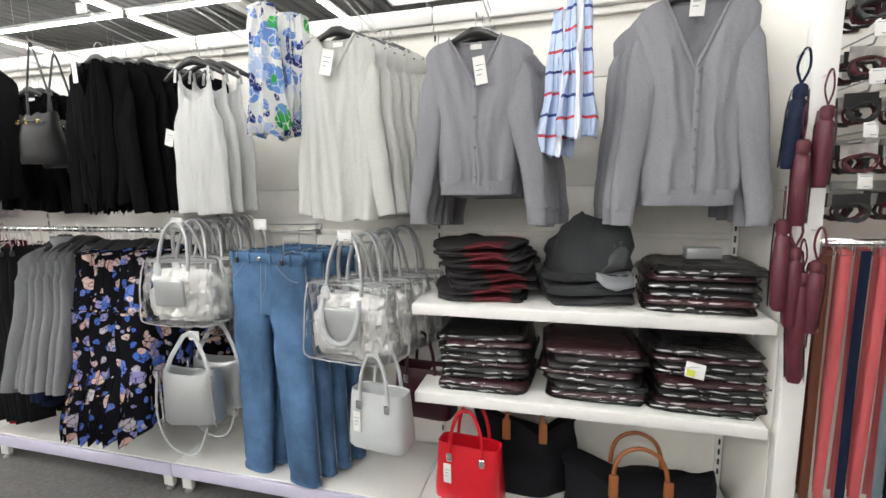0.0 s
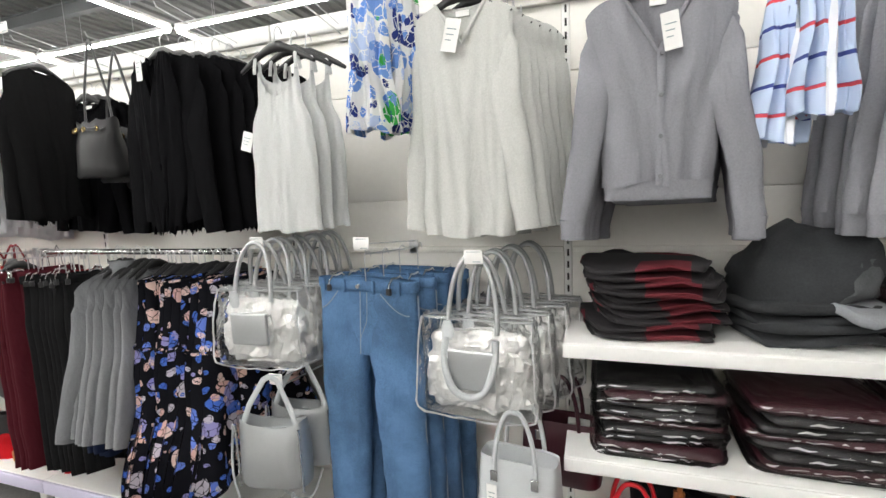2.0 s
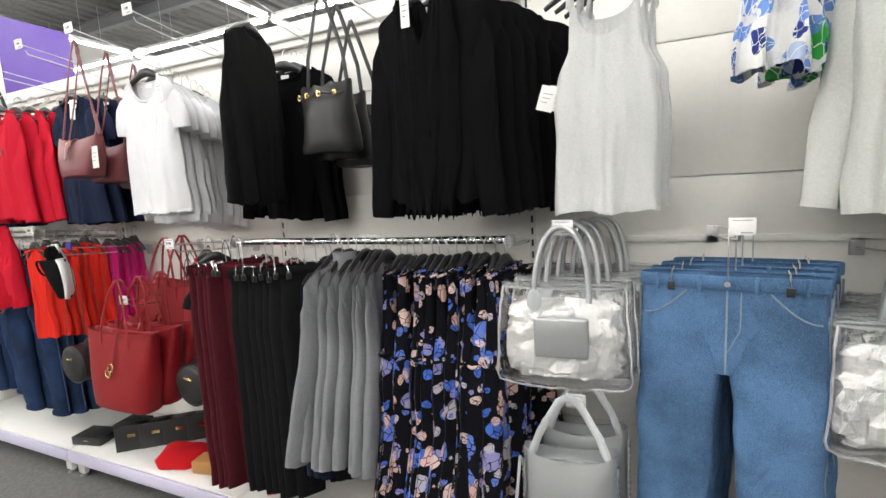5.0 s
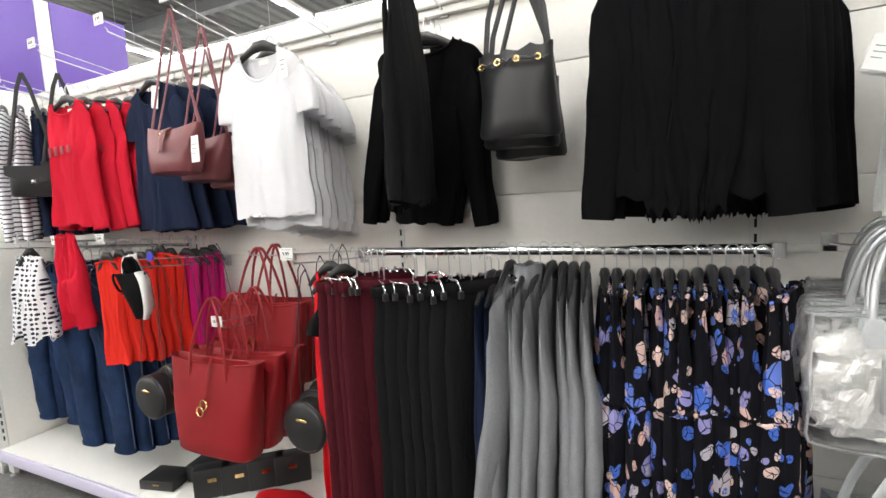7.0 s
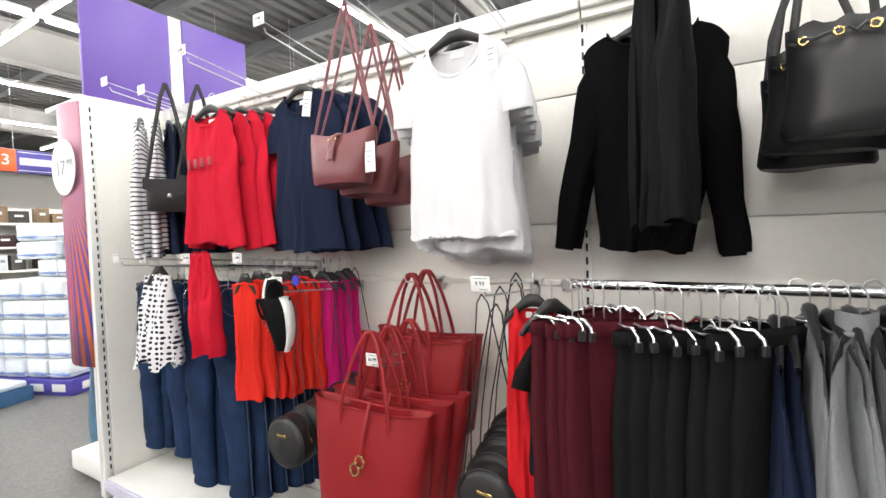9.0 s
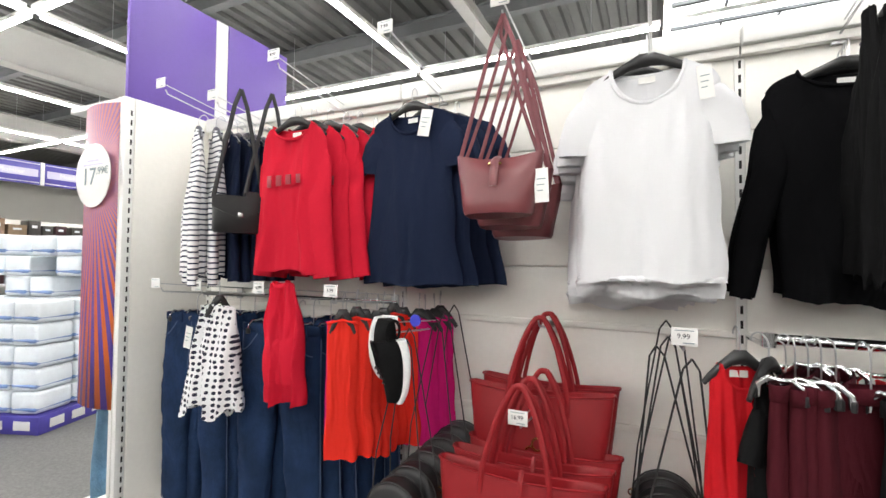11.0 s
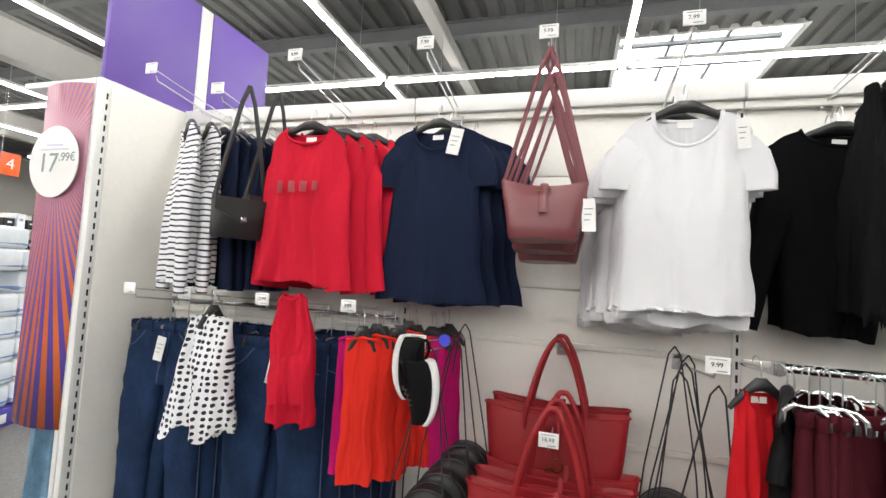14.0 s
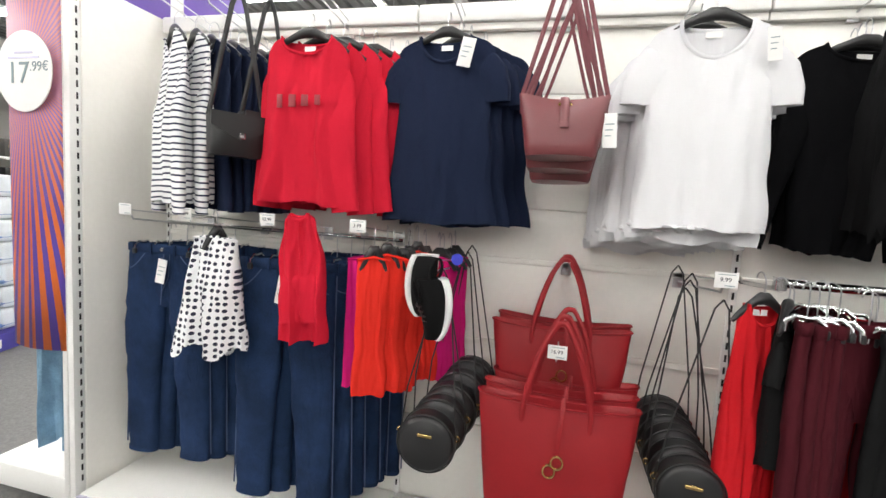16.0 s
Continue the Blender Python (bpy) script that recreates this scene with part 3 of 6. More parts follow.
def top(name, label, category, group, material, half, length, neck, fdrop, slope=0.05, vee=False, sleeve=None, depth=0.035, folds=9, amp=0.006, seed=1.0,
        bdrop=0.02, buttons=0, tag=None, r0=0.07, r1=0.042, spread=0.02, neck_label=True, placket=False, cuffs=False, arms=(-1, -1), jag=0.0, band=0.0):
    """A hung top: body, sleeves (arms: each before, -1, or behind, 1, the body), neckband, and where it has them cuffs, hem band, placket, buttons."""
    g = thing(name, label, category, group)
    part("body", sheets(bmesh.new(), half, length, neck, fdrop, bdrop, slope, vee, depth, folds, amp, seed, jag=jag), material, g)
    if sleeve:
        for s in (-1, 1):
            bm, end, w = sleeve_mesh(sleeve, r0 * 0.80, r1 * 0.92, seed + s, s, spread, arms[0] if s < 0 else arms[1])
            arm = part("sleeve", bm, material, g)
            arm.matrix_basis = pose(s * half[0], 0, -slope * 0.9)
            if cuffs:
                part("cuff", loft(bmesh.new(), [(s * end[0], (arms[0] if s < 0 else arms[1]) * 0.020, end[1] + z, w * k, 0.019 * k, 2.6) for z, k in ((0.004, 1.04), (-0.004, 0.98), (-0.03, 0.92), (-0.055, 0.95), (-0.058, 0.90), (-0.03, 0.86))], 20, (False, False)), material, arm)
    if band:
        w = half[-1]
        part("hem_band", loft(bmesh.new(), [(0, 0, -length + z, w * k, depth * (k + 0.12), 3.4) for z, k in ((0.012, 1.005), (0.0, 0.97), (-band * 0.5, 0.95), (-band, 0.965), (-band - 0.002, 0.94), (-band * 0.5, 0.92))], 48, (False, False)), material, g)
    # neckband follows the front and the back of the neck
    bm = bmesh.new()
    ring = []
    for i in range(25):
        t = math.pi * i / 24
        u = math.cos(t)
        zz = -fdrop * ((1 - abs(u)) if vee else math.sqrt(max(0, 1 - u * u)))
        ring.append((neck * u, -depth * 0.35 - 0.002, zz))
    for i in range(1, 24):
        t = math.pi * i / 24
        u = -math.cos(t)
        ring.append((neck * u, depth * 0.35, -bdrop * math.sqrt(max(0, 1 - u * u))))
    sweep(bm, ring, 0.006, 6, 0.6, closed=True)
    part("neckband", bm, material, g)
    if neck_label:
        part("neck_label", box(bmesh.new(), -0.022, 0.022, depth * 0.3 - 0.004, depth * 0.3 - 0.002, -bdrop - 0.022, -bdrop - 0.004), PAPER, g, "woven white neck label", smooth=False)
    if placket:
        part("placket", sweep(bmesh.new(), [(0.004, -depth * 1.02 - 0.003, -fdrop - (length - fdrop) * k / 8) for k in range(9)], 0.011, 8, 0.35), material, g)
    for k in range(buttons):
        bm = bmesh.new()
        bmesh.ops.create_cone(bm, cap_ends=True, segments=12, radius1=0.006, radius2=0.005, depth=0.004, matrix=pose(0.004, -depth * 1.05 - 0.010, -fdrop - 0.015 - (length - fdrop - 0.04) * k / max(1, buttons - 1), 90))
        part("button", bm, BLACKPL if material is not GREYKNIT else MIDGREY, g)
    if tag:
        swing_tag(g, *tag)
    return g


def trousers(name, label, group, material, half, length, stitch=STITCH, depth=0.045, seed=1.0, jeans=True, flare=1.0, spread=0.03):
    """Hanging trousers, front to the aisle; origin at the middle of the waist."""
    g = thing(name, label, "jeans" if jeans else "trousers", group)
    crotch = 0.27
    bm = bmesh.new()
    rings = []
    for i in range(9):
        t = i / 8
        rings.append((0, 0, -0.005 - (crotch + 0.01) * t, half * (0.97 - 0.55 * t ** 2), depth * (0.7 + 0.25 * t - 0.35 * t ** 4), 2.6))
    loft(bm, rings, 36, (False, False))
    part("seat", rough_up(bm, 0.004, 12, seed), material, g)
    for s in (-1, 1):
        bm = bmesh.new()
        rings = []
        for i in range(31):
            t = i / 30
            hip = min(1.0, t / 0.26)
            w = half * (0.495 + 0.005 * hip - (0.50 - 0.385 * flare) * max(0.0, t - 0.22) / 0.78)
            rings.append((s * (half * (0.49 + 0.02 * hip) + spread * t), 0.012 * math.sin(4 * t + seed + s) * t, -0.02 - (length - 0.02) * t, w, depth * (0.72 + 0.33 * hip - 0.40 * max(0.0, t - 0.26)), 2.5))
        loft(bm, rings, 32, (False, False))
        for v in bm.verts:
            t = -v.co.z / length
            k = 0.35 + 1.1 * math.exp(-((t - 0.30) / 0.10) ** 2) + 0.9 * math.exp(-((t - 0.62) / 0.09) ** 2) + 0.9 * max(0.0, t - 0.85) / 0.15
            v.co.y += (0.010 if jeans else 0.004) * k * noise.noise(Vector((v.co.x * 9 + seed, v.co.z * 26 + s * v.co.x * 22, seed + s * 3)))
        leg = part("leg", rough_up(rough_up(bm, 0.008, 6, seed + s), 0.004 if jeans else 0.002, 19, seed), material, g)
        if jeans:
            part("hem", loft(bmesh.new(), [(*rings[-1][:2], rings[-1][2] + dz, rings[-1][3] + 0.004, rings[-1][4] + 0.004, 2.4) for dz in (0.0, 0.018)], 24, (False, False)), material, leg)
    part("waistband", loft(bmesh.new(), [(0, 0, z, half * 0.985 + e, depth * 0.72 + e, 2.6) for z, e in ((-0.038, 0.006), (-0.034, 0.009), (-0.004, 0.009), (0.0, 0.005))], 36, (False, False)), material, g)
    if jeans:
        bm = bmesh.new()
        bmesh.ops.create_cone(bm, cap_ends=True, segments=14, radius1=0.010, radius2=0.008, depth=0.008, matrix=pose(0, -depth * 0.8 - 0.012, -0.02, 90))
        part("button", bm, CHROME, g)
        part("fly_seam", sweep(bmesh.new(), [(0.0, -depth * (0.74 + 0.45 * k / 6) - 0.004, -0.04 - crotch * 0.85 * k / 6) for k in range(7)], 0.0025, 6, 0.5), stitch, g)
        part("fly_stitching", sweep(bmesh.new(), [(0.032 - 0.03 * max(0.0, k / 8 - 0.6) / 0.4, -depth * (0.78 + 0.36 * k / 8) - 0.004, -0.042 - 0.17 * k / 8) for k in range(9)], 0.0018, 6, 0.5), stitch, g)
        for s in (-1, 1):
            pts = []
            for k in range(9):
                t = k / 8
                x = half * (0.44 + 0.49 * t)
                y = -depth * 0.9 * (1 - (x / (half * 1.02)) ** 2.6) ** (1 / 2.6) - 0.004
                pts.append((s * x, y - 0.004, -0.042 - 0.075 * math.sin(math.pi / 2 * t)))
            part("pocket_edge", sweep(bmesh.new(), pts, 0.0026, 6, 0.5), stitch, g)
            for x in (0.30, 0.78):
                y = -depth * 0.73 * (1 - x ** 2.6) ** (1 / 2.6) - 0.012
                part("belt_loop", box(bmesh.new(), s * half * x - 0.005, s * half * x + 0.005, y - 0.004, y + 0.004, -0.046, 0.002, 0.002), material, g)
            pts = [(s * (half * 1.0 + 0.004 - (half * 0.07 - spread) * max(0, t - 0.25)), 0, -0.05 - (length - 0.08) * t) for t in (k / 8 for k in range(9))]
            part("side_seam", sweep(bmesh.new(), pts, 0.003, 6), stitch, g)
    return g


def panel_cloth(name, label, category, group, material, w0, w1, length, depth=0.02, folds=12, amp=0.008, seed=1.0, hem=0.03):
    """A plain hanging length of cloth, gathered at the top: skirts, folded trousers, scarves, dresses."""
    g = thing(name, label, category, group)
    bm = sheets(bmesh.new(), [w0, w0 * 0.6 + w1 * 0.4, w1], length, w0 * 0.5, 0.004, 0.004, 0.015, False, depth, folds, amp, seed, hem, nu=26, nv=18)
    part("cloth", bm, material, g)
    part("top_edge", sweep(bmesh.new(), [(w0 * (k / 8 - 1), -depth * 0.35 * math.sqrt(max(0, 1 - (k / 8 - 1) ** 4)) - 0.002, -0.012 * abs(k / 8 - 1)) for k in range(17)], 0.005, 6), material, g)
    if category == "dress":
        part("waist_seam", sweep(bmesh.new(), [((w0 * 0.72 + w1 * 0.28) * 1.0 * math.cos(a), (depth + 0.008) * math.sin(a), -length * 0.33) for a in (2 * math.pi * k / 32 for k in range(32))], 0.006, 6, closed=True), material, g)
    return g


def row_of(ob, base, n, step, jitter=0.006, turn=3.0, hook=None, rise=0.0):
    """Copies of a thing in a row behind it, each with its hanger."""
    made = []
    for k in range(n):
        j = (R.uniform(-jitter, jitter), 0, R.uniform(-jitter, jitter)) if k else (0, 0, 0)
        m = pose(step[0] * k + j[0], step[1] * k, step[2] * k + j[2]) @ base @ pose(0, 0, 0, 0, R.uniform(-1.2, 1.2) if k else 0, R.uniform(-turn, turn) if k else 0)
        if k == 0:
            ob.matrix_basis = m
            made.append(ob)
        else:
            twin = copy_thing(ob, m)
            for c in list(twin.children):
                if c.name.startswith("price_tag") and k % 3:
                    for o in (*c.children_recursive, c):
                        bpy.data.objects.remove(o)
            made.append(twin)
        if hook:
            if hook[0] is None:
                hook[0] = hanger(m @ pose(0, 0, 0.0), *hook[1:])
            else:
                copy_thing(hook[0], m)
    return made


# ---- the hall: floor, roof, light lines, far walls ----
XA, XB, YA, YB = -24.0, 9.0, -21.0, 16.0
ROOF = 5.15
f = boxed("floor", XA, XB, YA, YB, -0.12, 0.0, FLOORM, bevel=0)
tagged(f, "speckled grey shop floor covering", "floor", kind="structure")
for nm, a in (("wall_north", (XA, XB, YB, YB + 0.2)), ("wall_south", (XA, XB, YA - 0.2, YA)), ("wall_west", (XA - 0.2, XA, YA, YB)), ("wall_east", (XB, XB + 0.2, YA, YB))):
    tagged(boxed(nm, *a, 0, ROOF + 0.2, WALLPAINT, bevel=0), "plain pale hall wall far behind the shelving", "wall", kind="structure")


def roof_deck():
    """Trapezoid sheets with ribs along y; an opening for the roof light is left out."""
    bm = bmesh.new()
    sx0, sx1, sy0, sy1 = -2.75, -0.5, 6.95, 9.1
    pitch = 0.25
    prof = [(0.0, 0.0), (0.10, 0.0), (0.125, 0.055), (0.225, 0.055), (0.25, 0.0)]

    def strip(x0, y0, y1, x_lim):
        for (a, za), (b, zb) in zip(prof, prof[1:]):
            if x0 + b > x_lim + 1e-6:
                break
            q = [bm.verts.new(p) for p in ((x0 + a, y0, ROOF + za), (x0 + b, y0, ROOF + zb), (x0 + b, y1, ROOF + zb), (x0 + a, y1, ROOF + za))]
            bm.faces.new(q)

    x = XA
    while x < XB - 1e-6:
        if x + pitch > sx0 and x < sx1:
            strip(x, YA, sy0, 99)
            strip(x, sy1, YB, 99)
        else:
            strip(x, YA, YB, 99)
        x += pitch
    bmesh.ops.remove_doubles(bm, verts=bm.verts, dist=0.001)
    ob = part("ceiling", bm, DECKM, smooth=False)
    so = ob.modifiers.new("thickness", "SOLIDIFY")
    so.thickness = 0.02
    return tagged(ob, "grey corrugated steel roof deck with ribs", "ceiling", kind="structure")


roof_deck()
roof_light = thing("roof_light", "bright white roof window with thin bars", "skylight")
boxed("pane", -2.9, -0.35, 6.8, 9.25, ROOF + 0.34, ROOF + 0.36, SKYPANE, roof_light, 0)
for a in ((-2.80, -2.75, 6.9, 9.15), (-0.5, -0.45, 6.9, 9.15), (-2.75, -0.5, 6.9, 6.95), (-2.75, -0.5, 9.1, 9.15)):
    boxed("upstand", *a, ROOF - 0.03, ROOF + 0.34, SHELFWHITE, roof_light, 0)
for x in (-1.98, -1.22):
    boxed("glazing_bar", x, x + 0.04, 6.95, 9.1, ROOF + 0.24, ROOF + 0.3, BEAMM, roof_light, 0.003)
boxed("glazing_bar", -2.75, -0.5, 7.65, 7.72, ROOF + 0.20, ROOF + 0.26, BEAMM, roof_light, 0.003)
boxed("glazing_bar", -2.75, -0.5, 8.4, 8.46, ROOF + 0.20, ROOF + 0.26, BEAMM, roof_light, 0.003)


def i_beam(name, p, q, h, w, material, label):
    """An I-section between two points along x or y; p and q at the foot's middle."""
    g = thing(name, label, "beam")
    g["kind"] = "structure"
    along_x = abs(q[0] - p[0]) > abs(q[1] - p[1])
    z = p[2]
    for nm, z0, z1, ww in (("lower_flange", z, z + 0.014, w), ("web", z + 0.014, z + h - 0.014, 0.012), ("upper_flange", z + h - 0.014, z + h, w)):
        if along_x:
            boxed(nm, p[0], q[0], p[1] - ww / 2, p[1] + ww / 2, z0, z1, material, g, 0)
        else:
            boxed(nm, p[0] - ww / 2, p[0] + ww / 2, p[1], q[1], z0, z1, material, g, 0)
    return g


for y in (-18.0, -14.5, -11.0, -7.6, -4.3, -2.6, -0.8, 0.9, 2.65, 4.4, 6.12, 9.6, 11.4):
    i_beam("roof_beam", (XA, y, ROOF - 0.24), (XB, y, ROOF - 0.24), 0.22, 0.12, BEAMM, "dark grey steel purlin under the roof deck")
for x in (-5.1, 4.2):
    i_beam("girder", (x, YA, ROOF - 0.40), (x, YB, ROOF - 0.40), 0.17, 0.16, PALEBEAM, "pale painted steel girder under the purlins")
for x in (-11.2, -16.5):
    i_beam("girder", (x, YA, ROOF - 0.85), (x, YB, ROOF - 0.85), 0.6, 0.26, PALEBEAM, "deep pale steel girder across the hall")

LZ = 4.2


def light_line(x0, y0, x1, y1):
    """A run of linear ceiling lights: white tray, glowing diffusers, hanging wires."""
    g = thing("light_line", "white linear ceiling light with glowing strip diffusers", "ceiling light", "light lines of the hall")
    along_x = abs(x1 - x0) > abs(y1 - y0)
    length = max(abs(x1 - x0), abs(y1 - y0))
    n = max(1, round(length / 1.52))
    a, b = (x0, y0), (x1, y1)
    w = 0.035
    bx = (x0, x1, y0 - w, y0 + w) if along_x else (x0 - w, x0 + w, y0, y1)
    boxed("tray", *bx, LZ + 0.006, LZ + 0.06, SHELFWHITE, g, 0.004)
    for k in range(n):
        t0, t1 = k / n, (k + 1) / n
        e = 0.02
        if along_x:
            boxed("diffuser", x0 + length * t0 + e, x0 + length * t1 - e, y0 - 0.03, y0 + 0.03, LZ - 0.025, LZ + 0.006, TUBE, g, 0.008)
        else:
            boxed("diffuser", x0 - 0.03, x0 + 0.03, y0 + length * t0 + e, y0 + length * t1 - e, LZ - 0.025, LZ + 0.006, TUBE, g, 0.008)
        px, py = (x0 + length * (t0 + t1) / 2, y0) if along_x else (x0, y0 + length * (t0 + t1) / 2)
        part("wire", sweep(bmesh.new(), [(px, py, LZ + 0.06), (px, py, ROOF + 0.02)], 0.003, 5), WIRE, g)
    return g


# rows from y -15.4 to -6.25 are unseen, added as low-angle fill under the garments
for y in (-15.4, -12.3, -9.3, -6.25, -3.25, -0.22, 2.78, 5.8, 8.9):
    for xa, xb in ((-18.0, -15.05), (-14.95, -12.05), (-11.95, -9.0), (-8.9, -5.92), (-5.80, -2.86), (-2.74, 0.2), (0.32, 3.4)):
        light_line(xa, y, xb, y)
for x in (-15.0, -12.0, -8.95, -5.86, -2.8, 0.26):
    for ya, yb in ((-6.2, -3.30), (-3.2, -0.28), (-0.16, 2.72), (2.84, 5.74), (5.86, 8.84)):
        light_line(x, ya, x, yb)
detector = thing("smoke_detector", "round white smoke detector under the roof", "smoke detector")
part("housing", loft(bmesh.new(), [(-7.45, 3.6, ROOF - z, r, r, 2) for z, r in ((0.0, 0.07), (0.05, 0.07), (0.07, 0.055), (0.085, 0.03))], 24), SHELFWHITE, detector)

# ---- the shelving run: back wall, uprights, base, end panels ----
X0, X1, BACK, FRONT, TOP = -5.333, 1.333, 2.2, 1.74, 2.40
POSTS = [-5.333, -4.0, -2.667, -1.333, 0.0, 1.333]
back = thing("back_wall", "cream steel back panels of the shelving run", "back panel")
back["kind"] = "structure"
GROOVES = [0.17, 0.57, 0.965, 1.34, 1.56, 2.04, 2.30]
for a, b in zip(POSTS, POSTS[1:]):
    for z0, z1 in zip(GROOVES, GROOVES[1:]):
        boxed("panel", a + 0.016, b - 0.016, BACK, BACK + 0.018, z0 + 0.002, z1 - 0.002, WALLPAINT, back, 0.002)
boxed("core", X0, X1, BACK + 0.02, BACK + 0.05, 0.05, 2.3, WALLPAINT, back, 0)
boxed("rear_face", X0, X1, BACK + 0.05, BACK + 0.06, 0.0, TOP - 0.02, SHELFWHITE, back, 0)
slot_me = None


def slotted_post(name, x, y0, y1, z1, face_y, label, side=0):
    """Steel upright with a row of slots in its front (side 0) or in its side faces."""
    global slot_me
    g = thing(name, label, "upright", "slotted uprights")
    g["kind"] = "structure"
    boxed("post", x - 0.015, x + 0.015, y0, y1, 0.0, z1, SHELFWHITE, g, 0.002)
    if slot_me is None:
        bm = box(bmesh.new(), -0.004, 0.004, -0.001, 0.001, -0.014, 0.014)
        slot_me = bpy.data.meshes.new("slot")
        bm.to_mesh(slot_me)
        bm.free()
        slot_me.materials.append(DARKSLOT)
    z = 0.22
    while z < z1 - 0.03:
        s = new("slot", slot_me)
        s.parent = g
        if side:
            s.matrix_basis = pose(x + side * 0.0155, face_y, z, 0, 0, 90)
        else:
            s.matrix_basis = pose(x, face_y - 0.0006, z)
        z += 0.05
    return g


for x in POSTS:
    slotted_post("upright", x, BACK - 0.004, BACK + 0.045, 2.36, BACK - 0.004, "white slotted steel upright in the back wall")
for a, b in zip(POSTS, POSTS[1:]):
    g = thing("top_rail", "white box rail along the top of the shelving", "rail", "top rails")
    g["kind"] = "structure"
    boxed("rail", a + 0.003, b - 0.003, BACK - 0.05, BACK + 0.05, 2.325, TOP, SHELFWHITE, g, 0.006)
    boxed("lip", a + 0.003, b - 0.003, BACK - 0.03, BACK - 0.002, 2.295, 2.324, WALLPAINT, g, 0.002)
    for z in (1.335, 0.965):
        boxed("cross_bar", a + 0.018, b - 0.018, BACK - 0.016, BACK - 0.001, z - 0.012, z + 0.012, WALLPAINT, g, 0.003)

for k, (a, b) in enumerate(zip(POSTS, POSTS[1:])):
    g = thing("base_deck", "white steel base deck with a lilac price strip, on short feet", "shelf base", "base decks")
    boxed("deck", a + 0.002, b - 0.002, FRONT - 0.02, BACK - 0.006, 0.145, 0.17, SHELFWHITE, g, 0.004)
    boxed("front_strip", a + 0.002, b - 0.002, FRONT - 0.04, FRONT - 0.021, 0.10, 0.168, LILAC, g, 0.006)
    boxed("under_rail", a + 0.02, b - 0.02, FRONT + 0.02, FRONT + 0.05, 0.06, 0.144, SHELFWHITE, g, 0.003)
    for x in ((a + 0.06), (b - 0.06)):
        ft = boxed("foot", x - 0.03, x + 0.03, FRONT - 0.01, FRONT + 0.018, 0.02, 0.143, SHELFWHITE, g, 0.004)
        part("levelling_screw", loft(bmesh.new(), [(x, FRONT + 0.004, z, r, r, 2) for z, r in ((0.0, 0.022), (0.008, 0.022), (0.012, 0.006), (0.03, 0.006))], 12), WIRE, ft)

for z in (1.09, 0.70):
    g = thing("shelf_board", "white steel shelf holding folded goods", "shelf", "shelves of the scarf bay")
    boxed("board", 0.004, 1.330, FRONT, BACK - 0.006, z - 0.03, z, SHELFWHITE, g, 0.004)
    boxed("front_edge", 0.004, 1.330, FRONT - 0.012, FRONT - 0.001, z - 0.046, z - 0.001, SHELFWHITE, g, 0.003)
    for x in (0.02, 1.31):
        boxed("bracket", x - 0.002, x + 0.002, FRONT + 0.12, BACK - 0.006, z - 0.10, z - 0.031, SHELFWHITE, g, 0.001)

endp = thing("gondola_side", "tall cream steel end panel of the shelving", "end panel", "end panels")
boxed("sheet", -5.368, -5.352, FRONT + 0.03, 2.84, 0.05, TOP, WALLPAINT, endp, 0.003)
slotted_post("front_post", -5.372, FRONT - 0.02, FRONT + 0.028, TOP, FRONT + 0.012, "white slotted front post of the end panel", side=1)
boxed("front_cover", -5.415, -5.389, FRONT - 0.024, FRONT + 0.03, 0.04, TOP, SHELFWHITE, endp, 0.004)
boxed("end_foot", -5.40, -5.35, FRONT - 0.02, FRONT + 0.02, 0.0, 0.045, WIRE, endp, 0.004)
endr = thing("gondola_side", "white steel side panel beside the umbrellas", "end panel", "end panels")
boxed("sheet", 1.352, 1.368, FRONT + 0.03, BACK + 0.05, 0.05, TOP, WALLPAINT, endr, 0.003)
boxed("front_cover", 1.352, 1.425, FRONT - 0.02, FRONT + 0.028, 0.0, TOP, SHELFWHITE, endr, 0.004)

# ---- purple boards above the end panel ----
sign = thing("sign_board", "two plain purple boards on a white post above the shelving", "sign")
boxed("board", -5.39, -5.365, 1.735, 2.235, 2.403, 3.045, PURPLE, sign, 0.003)
boxed("board", -5.39, -5.365, 2.325, 2.82, 2.403, 3.055, PURPLE, sign, 0.003)
boxed("middle_post", -5.392, -5.368, 2.238, 2.322, 2.403, 3.05, SHELFWHITE, sign, 0.003)

# ---- the stand at the run's end: base, banner, pale jeans ----
cap = thing("end_stand", "white display stand at the end of the shelving run", "display stand")
boxed("base", -6.02, -5.42, 1.80, 2.78, 0.03, 0.15, SHELFWHITE, cap, 0.006)
boxed("back_sheet", -5.44, -5.42, 1.80, 2.80, 0.15, TOP, WALLPAINT, cap, 0.003)
boxed("top_tray", -5.86, -5.42, 1.72, 2.80, TOP - 0.03, TOP, SHELFWHITE, cap, 0.004)
for x in (-5.96, -5.50):
    boxed("foot", x - 0.03, x + 0.03, 1.84, 1.9, 0.0, 0.03, WIRE, cap, 0.004)
banner = thing("banner", "orange and purple ray-pattern promotional banner with a price disc", "banner", m=pose(-5.54, 1.715, 2.0))
bm = bmesh.new()
cols = []
for i in range(17):
    t = i / 16
    x = -0.15 + 0.30 * t
    y = -0.03 * math.sin(math.pi * t)
    cols.append([bm.verts.new((x, y, z)) for z in (-1.18, -0.8, -0.4, 0.0, 0.37)])
for a, b in zip(cols, cols[1:]):
    for j in range(4):
        bm.faces.new((a[j], b[j], b[j + 1], a[j + 1]))
sheet = part("sheet", bm, BANNER, banner)
so = sheet.modifiers.new("thickness", "SOLIDIFY")
so.thickness = 0.004
bm = bmesh.new()
